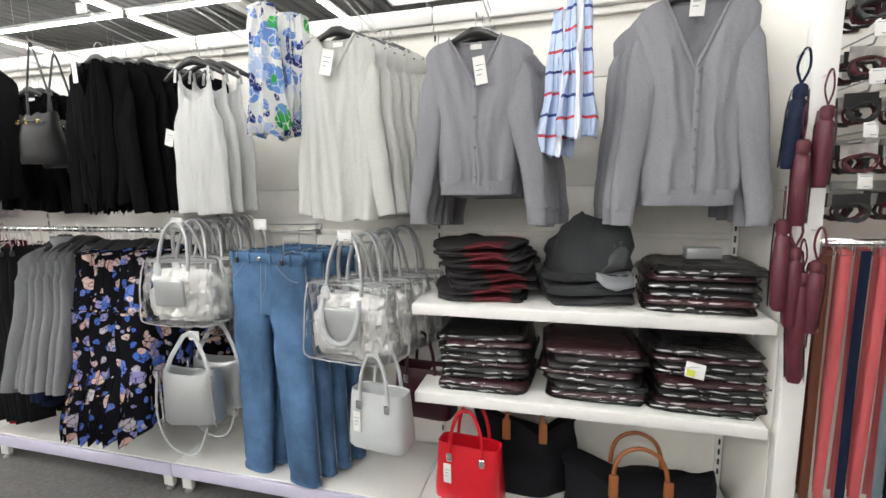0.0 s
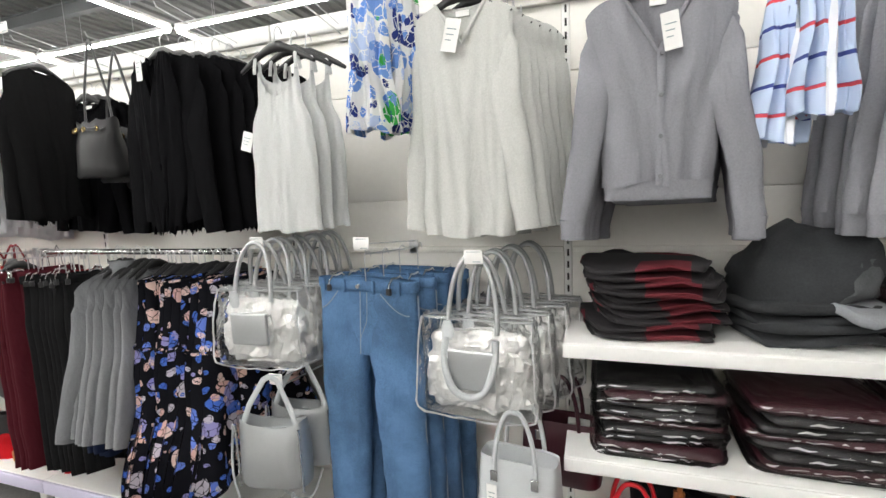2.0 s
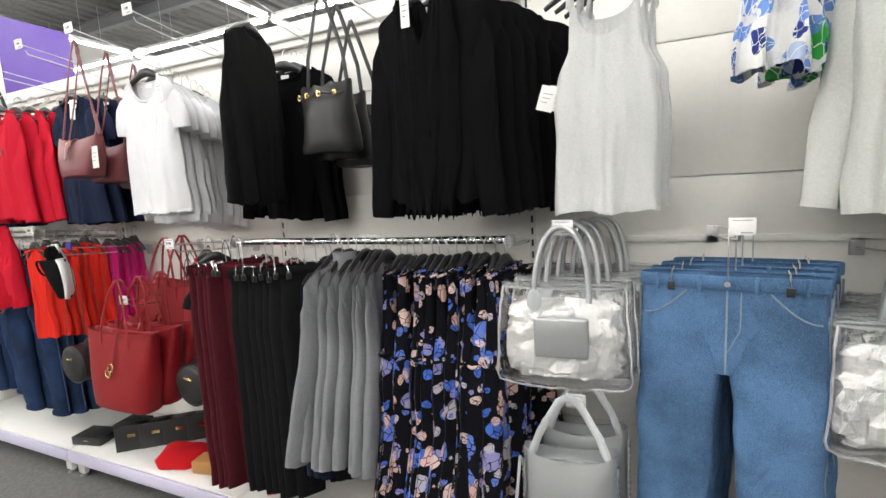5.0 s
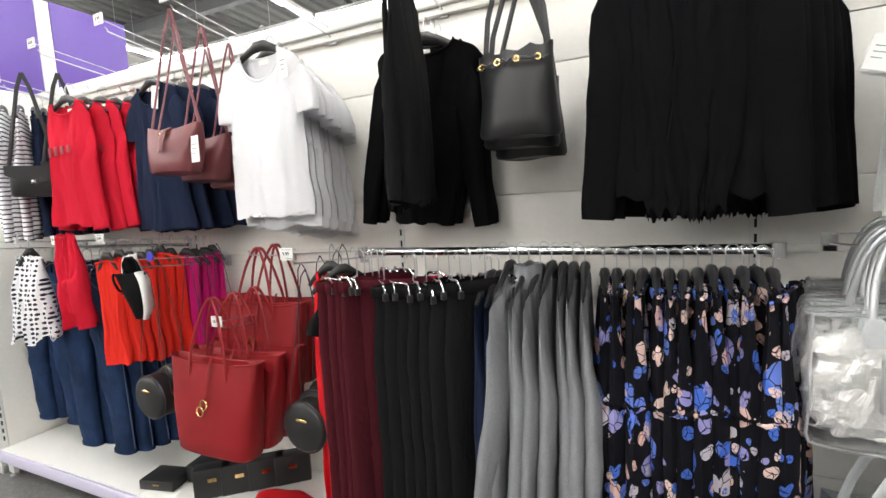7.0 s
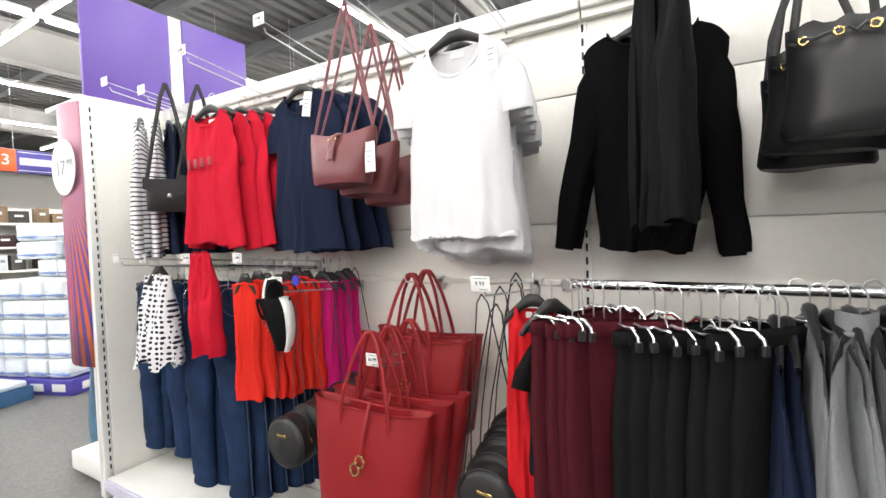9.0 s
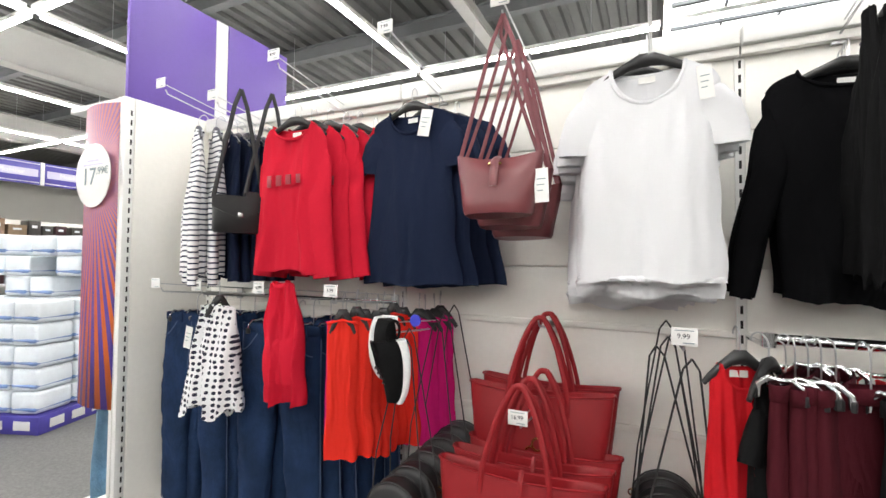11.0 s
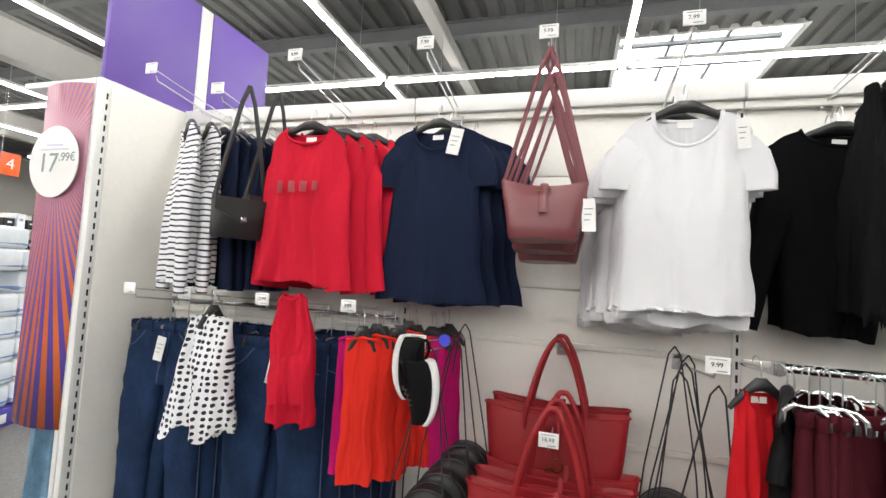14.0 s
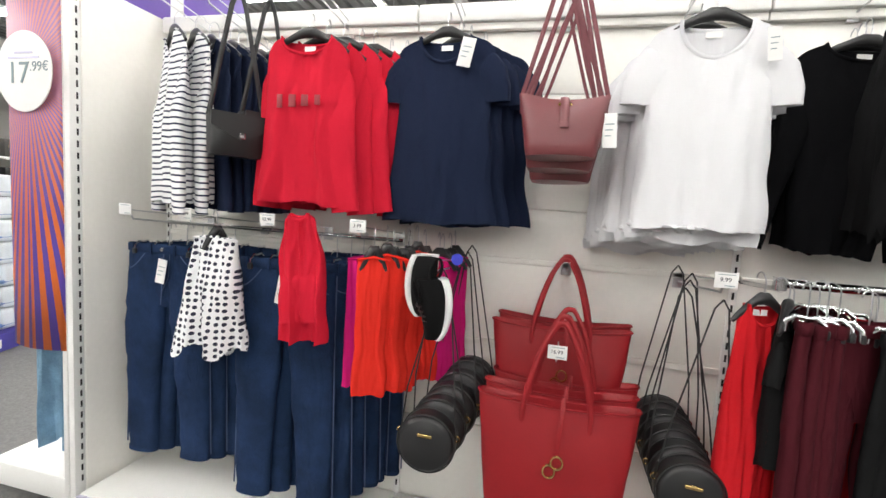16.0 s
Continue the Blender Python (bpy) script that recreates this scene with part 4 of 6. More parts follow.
bmesh.ops.create_cone(bm, cap_ends=True, segments=48, radius1=0.152, radius2=0.152, depth=0.004, matrix=pose(0, -0.036, 0, 90) @ Matrix.Diagonal((1, 1.08, 1, 1)))
disc = part("price_disc", bm, PAPER, banner, "white oval price disc")
words("17", 0.125, GREYINK, disc, pose(-0.03, -0.0395, -0.01, 90))
words(".99€", 0.055, GREYINK, disc, pose(0.085, -0.0395, 0.018, 90))
for z, w in ((0.055, 0.17), (0.075, 0.10)):
    boxed("print_line", -w / 2, w / 2, -0.040, -0.0385, z - 0.004, z + 0.004, LILAC, disc, 0)


# ---- pegs and price tickets ----
def peg(x, z, out=0.46, rise=0.05, ticket=True, text="", tip_rise=0.0, y=BACK - 0.004, group="pegs on the back wall", width=0.062):
    """Double wire peg: lower rod that carries goods, upper rod with a price ticket."""
    g = thing("display_peg", "chrome double wire peg with a white price ticket" if ticket else "chrome wire peg on the back wall", "display hook", group)
    boxed("back_plate", x - 0.02, x + 0.02, y - 0.012, y, z - 0.025, z + 0.035, WIRE, g, 0.002)
    tip = y - out
    part("carrying_rod", sweep(bmesh.new(), [(x, y, z), (x, y - out * 0.6, z + rise * 0.5), (x, tip + 0.01, z + rise * 0.9), (x, tip, z + rise * 0.9 + 0.018)], 0.0035, 6), WIRE, g)
    if ticket:
        zt = z + rise + 0.035
        part("ticket_rod", sweep(bmesh.new(), [(x + 0.006, y, z + 0.03), (x + 0.006, tip - 0.02, zt)], 0.0025, 6), WIRE, g)
        tk = boxed("ticket", x - width / 2, x + width / 2, tip - 0.026, tip - 0.022, zt - 0.022, zt + 0.024, PAPER, g, 0.001, "white price ticket in a clear holder")
        if text:
            words(text, 0.018, INK, tk, pose(x - 0.002, tip - 0.0268, zt + 0.002, 90))
        boxed("print_line", x - width * 0.36, x + width * 0.36, tip - 0.0272, tip - 0.0262, zt + 0.0165, zt + 0.0185, GREYINK, tk, 0)
        boxed("print_line", x - width * 0.05, x + width * 0.38, tip - 0.0272, tip - 0.0262, zt - 0.016, zt - 0.0135, GREYINK, tk, 0)
    return g


for x, txt in ((1.03, ""), (0.27, ""), (-0.29, ""), (-0.97, ""), (-1.53, ""), (-2.40, ""), (-2.95, "7.99"), (-3.375, "9.99"), (-3.80, "7.99"), (-4.33, "8.99"), (-4.684, ""), (-5.043, "")):
    peg(x, 2.20 if x == -4.684 else 2.31, 0.475, 0.06, True, txt)
for x, z, o, txt in ((-0.68, 1.345, 0.47, ""), (-1.14, 1.35, 0.46, ""), (-1.11, 0.80, 0.46, ""), (-0.27, 1.30, 0.48, ""), (-0.13, 0.80, 0.44, ""), (-2.868, 1.31, 0.48, "9.99"),
                  (-3.32, 1.02, 0.44, "16.99"), (-3.30, 1.32, 0.28, ""), (-3.76, 1.29, 0.48, "9.99"), (-4.04, 1.385, 0.45, "3.99"), (-4.40, 1.385, 0.46, "12.99"), (-4.75, 1.385, 0.48, "12.99"), (-5.06, 1.385, 0.46, "")):
    peg(x, z, o, 0.04, o > 0.3, txt, group="lower pegs on the back wall")
# carrier bar of the lower row in the last bay
carrier = thing("carrier_bar", "chrome carrier bar across the last bay", "rail")
part("bar", sweep(bmesh.new(), [(-5.31, BACK - 0.03, 1.385), (-4.02, BACK - 0.03, 1.385)], 0.010, 10), CHROME, carrier)
# round rail in front of the third bay
rail = thing("clothes_rail", "round chrome clothes rail on two brackets", "clothes rail")
part("tube", sweep(bmesh.new(), [(-2.655, 1.87, 1.372), (-1.345, 1.87, 1.372)], 0.0145, 14, up=(0, 0, 1)), CHROME, rail)
for x in (-2.655, -1.345):
    part("bracket", sweep(bmesh.new(), [(x, BACK - 0.004, 1.33), (x, 1.98, 1.345), (x, 1.86, 1.352)], 0.008, 8, 0.5), CHROME, rail)
    part("cup", loft(bmesh.new(), [(x, 1.87, z, 0.018, 0.018, 3) for z in (1.35, 1.37, 1.39)], 14), CHROME, rail)


# ---- upper row ----
H = [None, 0.160]
g = top("cardigan", "grey fine-knit buttoned cardigan with a deep V-neck on a hanger", "cardigan", "grey cardigans beside the side panel", GREYKNIT, [0.188, 0.168, 0.158, 0.155], 0.65, 0.105, 0.235, 0.05, True, 0.66, 0.045, 8, 0.006, 2.0, 0.015, 7, None, 0.072, 0.046, 0.03, placket=True, cuffs=True, band=0.04)
swing_tag(g, -0.005, -0.03, 0.02, 0.045, 0.09, 3)
row_of(g, pose(1.03, 1.77, 2.185), 5, (-0.012, 0.07, 0), 0.008, 4, H)
g = top("cardigan", "mid-grey fine-knit V-neck cardigan with a swing tag", "cardigan", "grey cardigans above the scarf shelves", GREYKNIT, [0.195, 0.168, 0.155, 0.15], 0.545, 0.10, 0.17, 0.05, True, 0.60, 0.045, 7, 0.006, 3.3, 0.015, 4, None, 0.072, 0.043, 0.045, placket=True, cuffs=True, band=0.04)
swing_tag(g, 0.02, -0.055, -0.08, 0.045, 0.10, -8)
row_of(g, pose(0.275, 1.77, 2.125), 6, (0.014, 0.062, -0.004), 0.008, 4, H)
g = top("sweater", "pale grey long V-neck sweater on a hanger", "sweater", "pale grey sweaters", PALEKNIT, [0.165, 0.15, 0.15, 0.155], 0.745, 0.085, 0.125, 0.05, True, 0.68, 0.04, 7, 0.007, 5.1, 0.015, 0, None, 0.068, 0.045, 0.035, arms=(1, -1))
swing_tag(g, -0.012, -0.05, -0.06, 0.05, 0.10, 14)
row_of(g, pose(-0.30, 1.77, 2.185), 7, (0.024, 0.058, 0), 0.008, 4, H)


def tank(m_list):
    g = thing("tank_top", "pale grey tank top with thin straps on a hanger", "tank top", "pale grey tank tops")
    part("body", sheets(bmesh.new(), [0.096, 0.098, 0.138, 0.146, 0.146, 0.147, 0.15], 0.61, 0.082, 0.10, 0.05, 0.02, False, 0.035, 6, 0.006, 4.0), TANKM, g)
    for s in (-1, 1):
        part("strap", sweep(bmesh.new(), [(s * 0.097, -0.014, -0.012), (s * 0.094, -0.010, 0.03), (s * 0.090, 0.0, 0.058), (s * 0.092, 0.012, 0.02), (s * 0.095, 0.014, -0.01)], 0.008, 6, 0.4), TANKM, g)
    swing_tag(g, -0.155, -0.01, -0.22, 0.05, 0.075, 18)
    hk = [None, 0.17]
    for k, m in enumerate(m_list):
        if k == 0:
            g.matrix_basis = m
            hk[0] = hanger(m @ pose(0, 0, 0.055), 0.17)
        else:
            copy_thing(g, m)
            copy_thing(hk[0], m @ pose(0, 0, 0.055))


tank([pose(-1.02 + 0.022 * k, 1.77 + 0.065 * k, 2.075 + 0.003 * k, 0, R.uniform(-2, 2) if k else 0, R.uniform(-4, 4) if k else -3) for k in range(3)])
g = top("tank_top", "short black top hanging behind the grey tank tops", "top", "", BLACKCL, [0.10, 0.12, 0.13], 0.36, 0.06, 0.05, 0.03, False, None, 0.03, 6, 0.005, 8.0)
g.matrix_basis = pose(-1.393, 2.10, 1.87)
swing_tag(g, 0.06, -0.045, -0.05, 0.05, 0.07, 6)
g = panel_cloth("scarf", "white scarf printed with blue, green and black circles", "scarf", "hanging scarves", SCARFM, 0.065, 0.095, 0.52, 0.05, 9, 0.02, 2.0, 0.02)
g.matrix_basis = pose(-0.615, 1.73, 2.33)
copy_thing(g, pose(-0.54, 1.84, 2.32, 0, 0, 40))
g = panel_cloth("scarf", "blue and white checked scarf with red lines", "scarf", "hanging scarves", PLAIDSC, 0.04, 0.07, 0.52, 0.04, 7, 0.02, 5.0, 0.02)
g.matrix_basis = pose(0.65, 1.73, 2.26)
copy_thing(g, pose(0.60, 1.80, 2.20, 0, 4, 20))
for x in (-0.60, 0.65):
    peg(x, 2.31, 0.46, 0.03, False)
def draped_fronts(g, material, x, w, length, seed):
    """Two loose front edges that fall from the neck in folds and end in points."""
    for k in (-1, 1):
        lap = part("draped_front", sheets(bmesh.new(), [w * 0.5, w * 0.9, w * 1.1, w * 1.15, w * 0.8], length, w * 0.2, 0.0, 0.0, 0.05, False, 0.014, 3.0, 0.007, seed + k, 0.02, 22, 26, jag=0.045), material, g)
        lap.matrix_basis = pose(k * x, -0.052, 0.0, 0, k * 4, k * 14)


g = top("cardigan", "black open-front draped cardigan on a hanger", "cardigan", "black draped cardigans", BLACKKNIT, [0.20, 0.185, 0.18, 0.18], 0.66, 0.07, 0.42, 0.06, True, 0.66, 0.05, 4, 0.010, 1.2, 0.015, 0, None, 0.085, 0.048, 0.02, jag=0.012)
draped_fronts(g, BLACKKNIT, 0.075, 0.075, 0.70, 3.0)
swing_tag(g, -0.045, -0.072, -0.0, 0.032, 0.10, 0)
row_of(g, pose(-1.57, 1.765, 2.185, 0, 0, -4), 8, (0.033, 0.055, 0), 0.014, 7, H)
g = top("sweater", "black wide-necked sweater with narrow sleeves against the back wall", "sweater", "black sweaters", BLACKKNIT, [0.20, 0.175, 0.155, 0.125], 0.68, 0.125, 0.05, 0.05, False, 0.64, 0.045, 4, 0.009, 6.2, 0.015, 0, None, 0.07, 0.034, 0.045)
row_of(g, pose(-2.425, 2.03, 2.145, 0, 3, 2), 3, (0.006, 0.05, 0), 0.006, 3, H)
g = top("cardigan", "black draped cardigan hung sideways before the sweaters", "cardigan", "", CHARCOAL, [0.18, 0.185, 0.18, 0.18], 0.69, 0.06, 0.30, 0.07, True, 0.62, 0.045, 5, 0.012, 9.1, 0.015, 0, None, 0.075, 0.048, 0.01, jag=0.02)
draped_fronts(g, CHARCOAL, 0.06, 0.07, 0.70, 8.0)
g.matrix_basis = pose(-2.375, 1.80, 2.235, 0, 0, -76)
hanger(pose(-2.375, 1.80, 2.235, 0, 0, -76), 0.17)
g = top("t_shirt", "white short-sleeved T-shirt with a ruffled hem on a hanger", "t-shirt", "white T-shirts", WHITECL, [0.18, 0.172, 0.178, 0.19], 0.60, 0.095, 0.105, 0.06, False, 0.145, 0.04, 5, 0.007, 2.7, 0.02, 0, None, 0.08, 0.062, 0.008)
swing_tag(g, 0.135, -0.045, -0.035, 0.035, 0.09, -6)
part("long_back", sheets(bmesh.new(), [0.172, 0.178, 0.188], 0.30, 0.08, 0.0, 0.0, 0.0, False, 0.016, 6, 0.006, 5.0, 0.02, 30, 10), WHITECL, g).matrix_basis = pose(0, 0.035, -0.345)
part("hem_stitching", sheets(bmesh.new(), [0.188, 0.191], 0.022, 0.08, 0.0, 0.0, 0.0, False, 0.040, 26, 0.0035, 2.7, 0.002, 60, 3), WHITECL, g).matrix_basis = pose(0, 0, -0.583)
row_of(g, pose(-2.955, 1.745, 2.13), 8, (-0.014, 0.055, -0.009), 0.010, 5, H)
g = top("t_shirt", "navy short-sleeved T-shirt with a swing tag on a hanger", "t-shirt", "navy T-shirts", NAVY, [0.185, 0.18, 0.20, 0.225], 0.68, 0.095, 0.09, 0.05, False, 0.15, 0.04, 5, 0.008, 4.4, 0.02, 0, None, 0.08, 0.062, 0.008)
swing_tag(g, 0.10, -0.045, -0.02, 0.05, 0.10, 12)
row_of(g, pose(-3.80, 1.90, 2.165, 0, 0, -4), 4, (0.035, 0.06, 0), 0.010, 6, H)
PRINTGREY = surface("dull_grey_print", (0.30, 0.035, 0.045), 0.6, bump=0)
g = top("sweatshirt", "red long-sleeved sweatshirt with grey print on a hanger", "sweatshirt", "red sweatshirts", RED, [0.165, 0.165, 0.18, 0.195], 0.61, 0.10, 0.06, 0.07, False, 0.57, 0.05, 5, 0.010, 1.9, 0.02, 0, None, 0.085, 0.06, 0.015, arms=(1, -1))
for k, (w, z) in enumerate(((0.035, -0.24), (0.045, -0.24), (0.045, -0.24), (0.035, -0.24))):
    x = -0.075 + 0.05 * k
    part("print_mark", box(bmesh.new(), x - w * 0.3, x + w * 0.3, -0.0655, -0.0615, z - 0.026 + 0.004 * k, z + 0.022, 0.001), PRINTGREY, g)
row_of(g, pose(-4.305, 1.80, 2.14, 0, 0, 2), 7, (0.045, 0.05, 0), 0.008, 4, H)
g = top("striped_top", "white and navy striped long-sleeved top on a hanger", "top", "striped tops", STRIPEM, [0.165, 0.15, 0.155, 0.16], 0.67, 0.085, 0.09, 0.06, True, 0.66, 0.045, 5, 0.010, 2.3, 0.015, 0, None, 0.08, 0.048, -0.01)
row_of(g, pose(-4.91, 1.80, 2.17, 0, 0, -32), 2, (0.055, 0.055, 0), 0.006, 3, H)
g = top("striped_top", "dark navy long-sleeved top behind the striped ones", "top", "navy tops", NAVY, [0.165, 0.15, 0.155, 0.16], 0.66, 0.085, 0.06, 0.06, False, 0.64, 0.04, 6, 0.006, 7.3, 0.015, 0, None, 0.07, 0.048, 0.02)
row_of(g, pose(-4.84, 1.91, 2.17, 0, 0, -22), 7, (0.02, 0.036, 0), 0.006, 3, H)


# ---- bags ----
def bag_body(parent, wt, wb, h, dt, db, material, open_top=True, seed=0.0, sag=0.0, power=4.0, name="body", soft=0.004):
    """A bag's body between its top edge (z 0) and its bottom (z -h)."""
    rings = [(0, 0, -h, wb * 0.94, db * 0.9, power), (0, 0, -h + 0.012, wb, db, power)]
    for i in range(1, 8):
        t = i / 7
        rings.append((0, 0, -h + 0.012 + (h - 0.012) * t, wb + (wt - wb) * t, db + (dt - db) * t + 0.012 * math.sin(math.pi * t), power))
    if open_top:
        rings.append((0, 0, -0.004, wt * 0.975, dt * 0.86, power))
        rings.append((0, 0, -0.06, wt * 0.95, dt * 0.8, power))
    bm = loft(bmesh.new(), rings, 40)
    if sag:
        for v in bm.verts:
            if v.co.z > -h * 0.4:
                v.co.z -= sag * (1 - (v.co.x / wt) ** 2) * (1 + v.co.z / (h * 0.4))
    return part(name, rough_up(bm, soft, 9 if soft < 0.01 else 6.5, seed), material, parent)


def tote(label, group):
    g = thing("tote_bag", label, "handbag", group)
    bag_body(g, 0.255, 0.205, 0.40, 0.035, 0.065, REDLEATHER, seed=2.0, sag=0.018)
    part("rim", sweep(bmesh.new(), [(0.255 * math.copysign(abs(math.cos(t)) ** 0.5, math.cos(t)), 0.036 * math.copysign(abs(math.sin(t)) ** 0.5, math.sin(t)), -0.003 - 0.018 * (1 - abs(math.cos(t)))) for t in (2 * math.pi * k / 40 for k in range(40))], 0.004, 6, closed=True), REDLEATHER, g)
    for s in (-1, 1):
        h = part("handle", sweep(bmesh.new(), [(-0.105, s * 0.042, -0.10), (-0.10, s * 0.042, 0.0), (-0.06, s * 0.025, 0.15), (-0.02, s * 0.012, 0.232), (0.0, s * 0.010, 0.243), (0.02, s * 0.012, 0.232), (0.06, s * 0.025, 0.15), (0.10, s * 0.042, 0.0), (0.105, s * 0.042, -0.10)], 0.008, 8, 0.45), REDLEATHER, g)
    part("tie_strap", sweep(bmesh.new(), [(0.02, -0.03, 0.012), (0.02, -0.048, -0.02), (0.012, -0.062, -0.10), (0.008, -0.066, -0.155)], 0.007, 6, 0.35), REDLEATHER, g)
    for k, (x, z) in enumerate(((0.012, -0.175), (-0.010, -0.205))):
        part("ring", sweep(bmesh.new(), [(x + 0.018 * math.cos(t), -0.078, z + 0.020 * math.sin(t)) for t in (2 * math.pi * i / 18 for i in range(18))], 0.004, 6, closed=True), GOLD, g)
    return g


g = tote("crimson leather tote bag with a gold ring charm", "crimson tote bags")
row_of(g, pose(-3.31, 1.70, 0.955, -3), 3, (0.012, 0.10, 0.004), 0.004, 3)
copy_thing(g, pose(-3.31, 1.97, 1.135, -3, 0, 2))
copy_thing(g, pose(-3.30, 2.07, 1.14, -2, 0, -2))


def bucket_bag(m, n):
    g = thing("bucket_bag", "black leather bucket bag with brass eyelets", "handbag", "black bucket bags")
    bag_body(g, 0.103, 0.124, 0.26, 0.055, 0.095, BLACKLEATHER, seed=4.0, power=2.0, sag=0.02, soft=0.018)
    for v in g.children[0].data.vertices:
        k = max(0.0, 1 + v.co.z / 0.12)
        v.co.z -= 0.016 * k * abs(math.sin(v.co.x * 50 + 0.4))
        v.co.y *= 1 - 0.30 * math.exp(-((v.co.z + 0.055) / 0.02) ** 2) * abs(math.sin(v.co.x * 28))
    for k in range(4):
        x = -0.084 + 0.056 * k
        part("eyelet", sweep(bmesh.new(), [(x + 0.008 * math.cos(t), -0.012 - 0.072 * math.sqrt(1 - (x / 0.118) ** 2), -0.055 + 0.008 * math.sin(t)) for t in (2 * math.pi * i / 14 for i in range(14))], 0.003, 6, closed=True), GOLD, g)
    part("drawstring", sweep(bmesh.new(), [(0.108 * q, -0.010 - 0.072 * math.sqrt(1 - (0.92 * q) ** 2), -0.055 - 0.006 * math.cos(q * 22)) for q in (k / 8 - 1 for k in range(17))], 0.0042, 6), BLACKLEATHER, g)
    for s in (-1, 1):
        part("strap", sweep(bmesh.new(), [(s * 0.10, 0, -0.04), (s * 0.085, 0, 0.10), (s * 0.02, 0, 0.30), (0, 0, 0.345)], 0.009, 6, 0.4), BLACKLEATHER, g)
    row_of(g, m, n, (-0.015, 0.12, -0.02), 0.008, 8)


bucket_bag(pose(-2.012, 1.79, 1.985, 0, 0, -5), 3)
peg(-1.95, 2.29, 0.46, 0.03, False)


def rose_bag():
    g = thing("shoulder_bag", "dusty rose leather shoulder bag with a flap strap", "handbag", "rose shoulder bags")
    bag_body(g, 0.135, 0.105, 0.19, 0.03, 0.06, ROSE, seed=6.0, sag=0.022, power=3.2)
    part("closing_strap", sweep(bmesh.new(), [(0, -0.02, -0.015), (0, -0.05, -0.03), (0, -0.066, -0.07), (0, -0.072, -0.115)], 0.013, 8, 0.3), ROSE, g)
    for s in (-1, 1):
        bm = bmesh.new()
        bmesh.ops.create_uvsphere(bm, u_segments=8, v_segments=6, radius=0.005, matrix=pose(s * 0.016, -0.056, -0.045))
        part("stud", bm, GOLD, g)
        part("shoulder_strap", sweep(bmesh.new(), [(s * 0.128, 0, -0.012), (s * 0.10, 0.0, 0.10), (s * 0.035, 0.0, 0.36), (0.0, 0.0, 0.455)], 0.007, 6, 0.4), ROSESTRAP, g)
        part("inner_strap", sweep(bmesh.new(), [(s * 0.118, 0.02, -0.012), (s * 0.06, 0.02, 0.16), (s * -0.01, 0.015, 0.40), (0.0, 0.01, 0.45)], 0.006, 6, 0.4), ROSESTRAP, g)
    swing_tag(g, 0.13, -0.03, -0.06, 0.04, 0.10, -3)
    return g


g = rose_bag()
row_of(g, pose(-3.365, 1.675, 1.905, -4, 0, 4), 3, (0.004, 0.13, -0.03), 0.006, 6)


def flap_bag():
    g = thing("crossbody_bag", "small black leather flap bag on long straps", "handbag", "black flap bags")
    bag_body(g, 0.105, 0.10, 0.155, 0.045, 0.05, BLACKLEATHER, open_top=False, seed=1.0, power=4)
    bm = bmesh.new()
    prof = [(-0.108, -0.0), (0.108, -0.0), (0.108, -0.05), (0.03, -0.085), (0.0, -0.098), (-0.03, -0.085), (-0.108, -0.05)]
    vs = [bm.verts.new((x, -0.062, z)) for x, z in prof]
    ws = [bm.verts.new((x, -0.056, z)) for x, z in prof]
    bm.faces.new(vs)
    bm.faces.new(ws)
    for i in range(7):
        bm.faces.new((vs[i], vs[(i + 1) % 7], ws[(i + 1) % 7], ws[i]))
    part("flap", bm, BLACKLEATHER, g)
    part("clasp", box(bmesh.new(), -0.011, 0.011, -0.068, -0.0625, -0.092, -0.07, 0.003), CHROME, g)
    for s in (-1, 1):
        part("strap", sweep(bmesh.new(), [(s * 0.10, 0, -0.01), (s * 0.07, 0, 0.16), (s * 0.025, 0, 0.40), (0, 0, 0.475)], 0.009, 6, 0.4), BLACKLEATHER, g)
    return g


g = flap_bag()
row_of(g, pose(-4.57, 1.75, 1.845, 0, 0, 56), 2, (0.03, 0.14, 0.03), 0.006, 8)


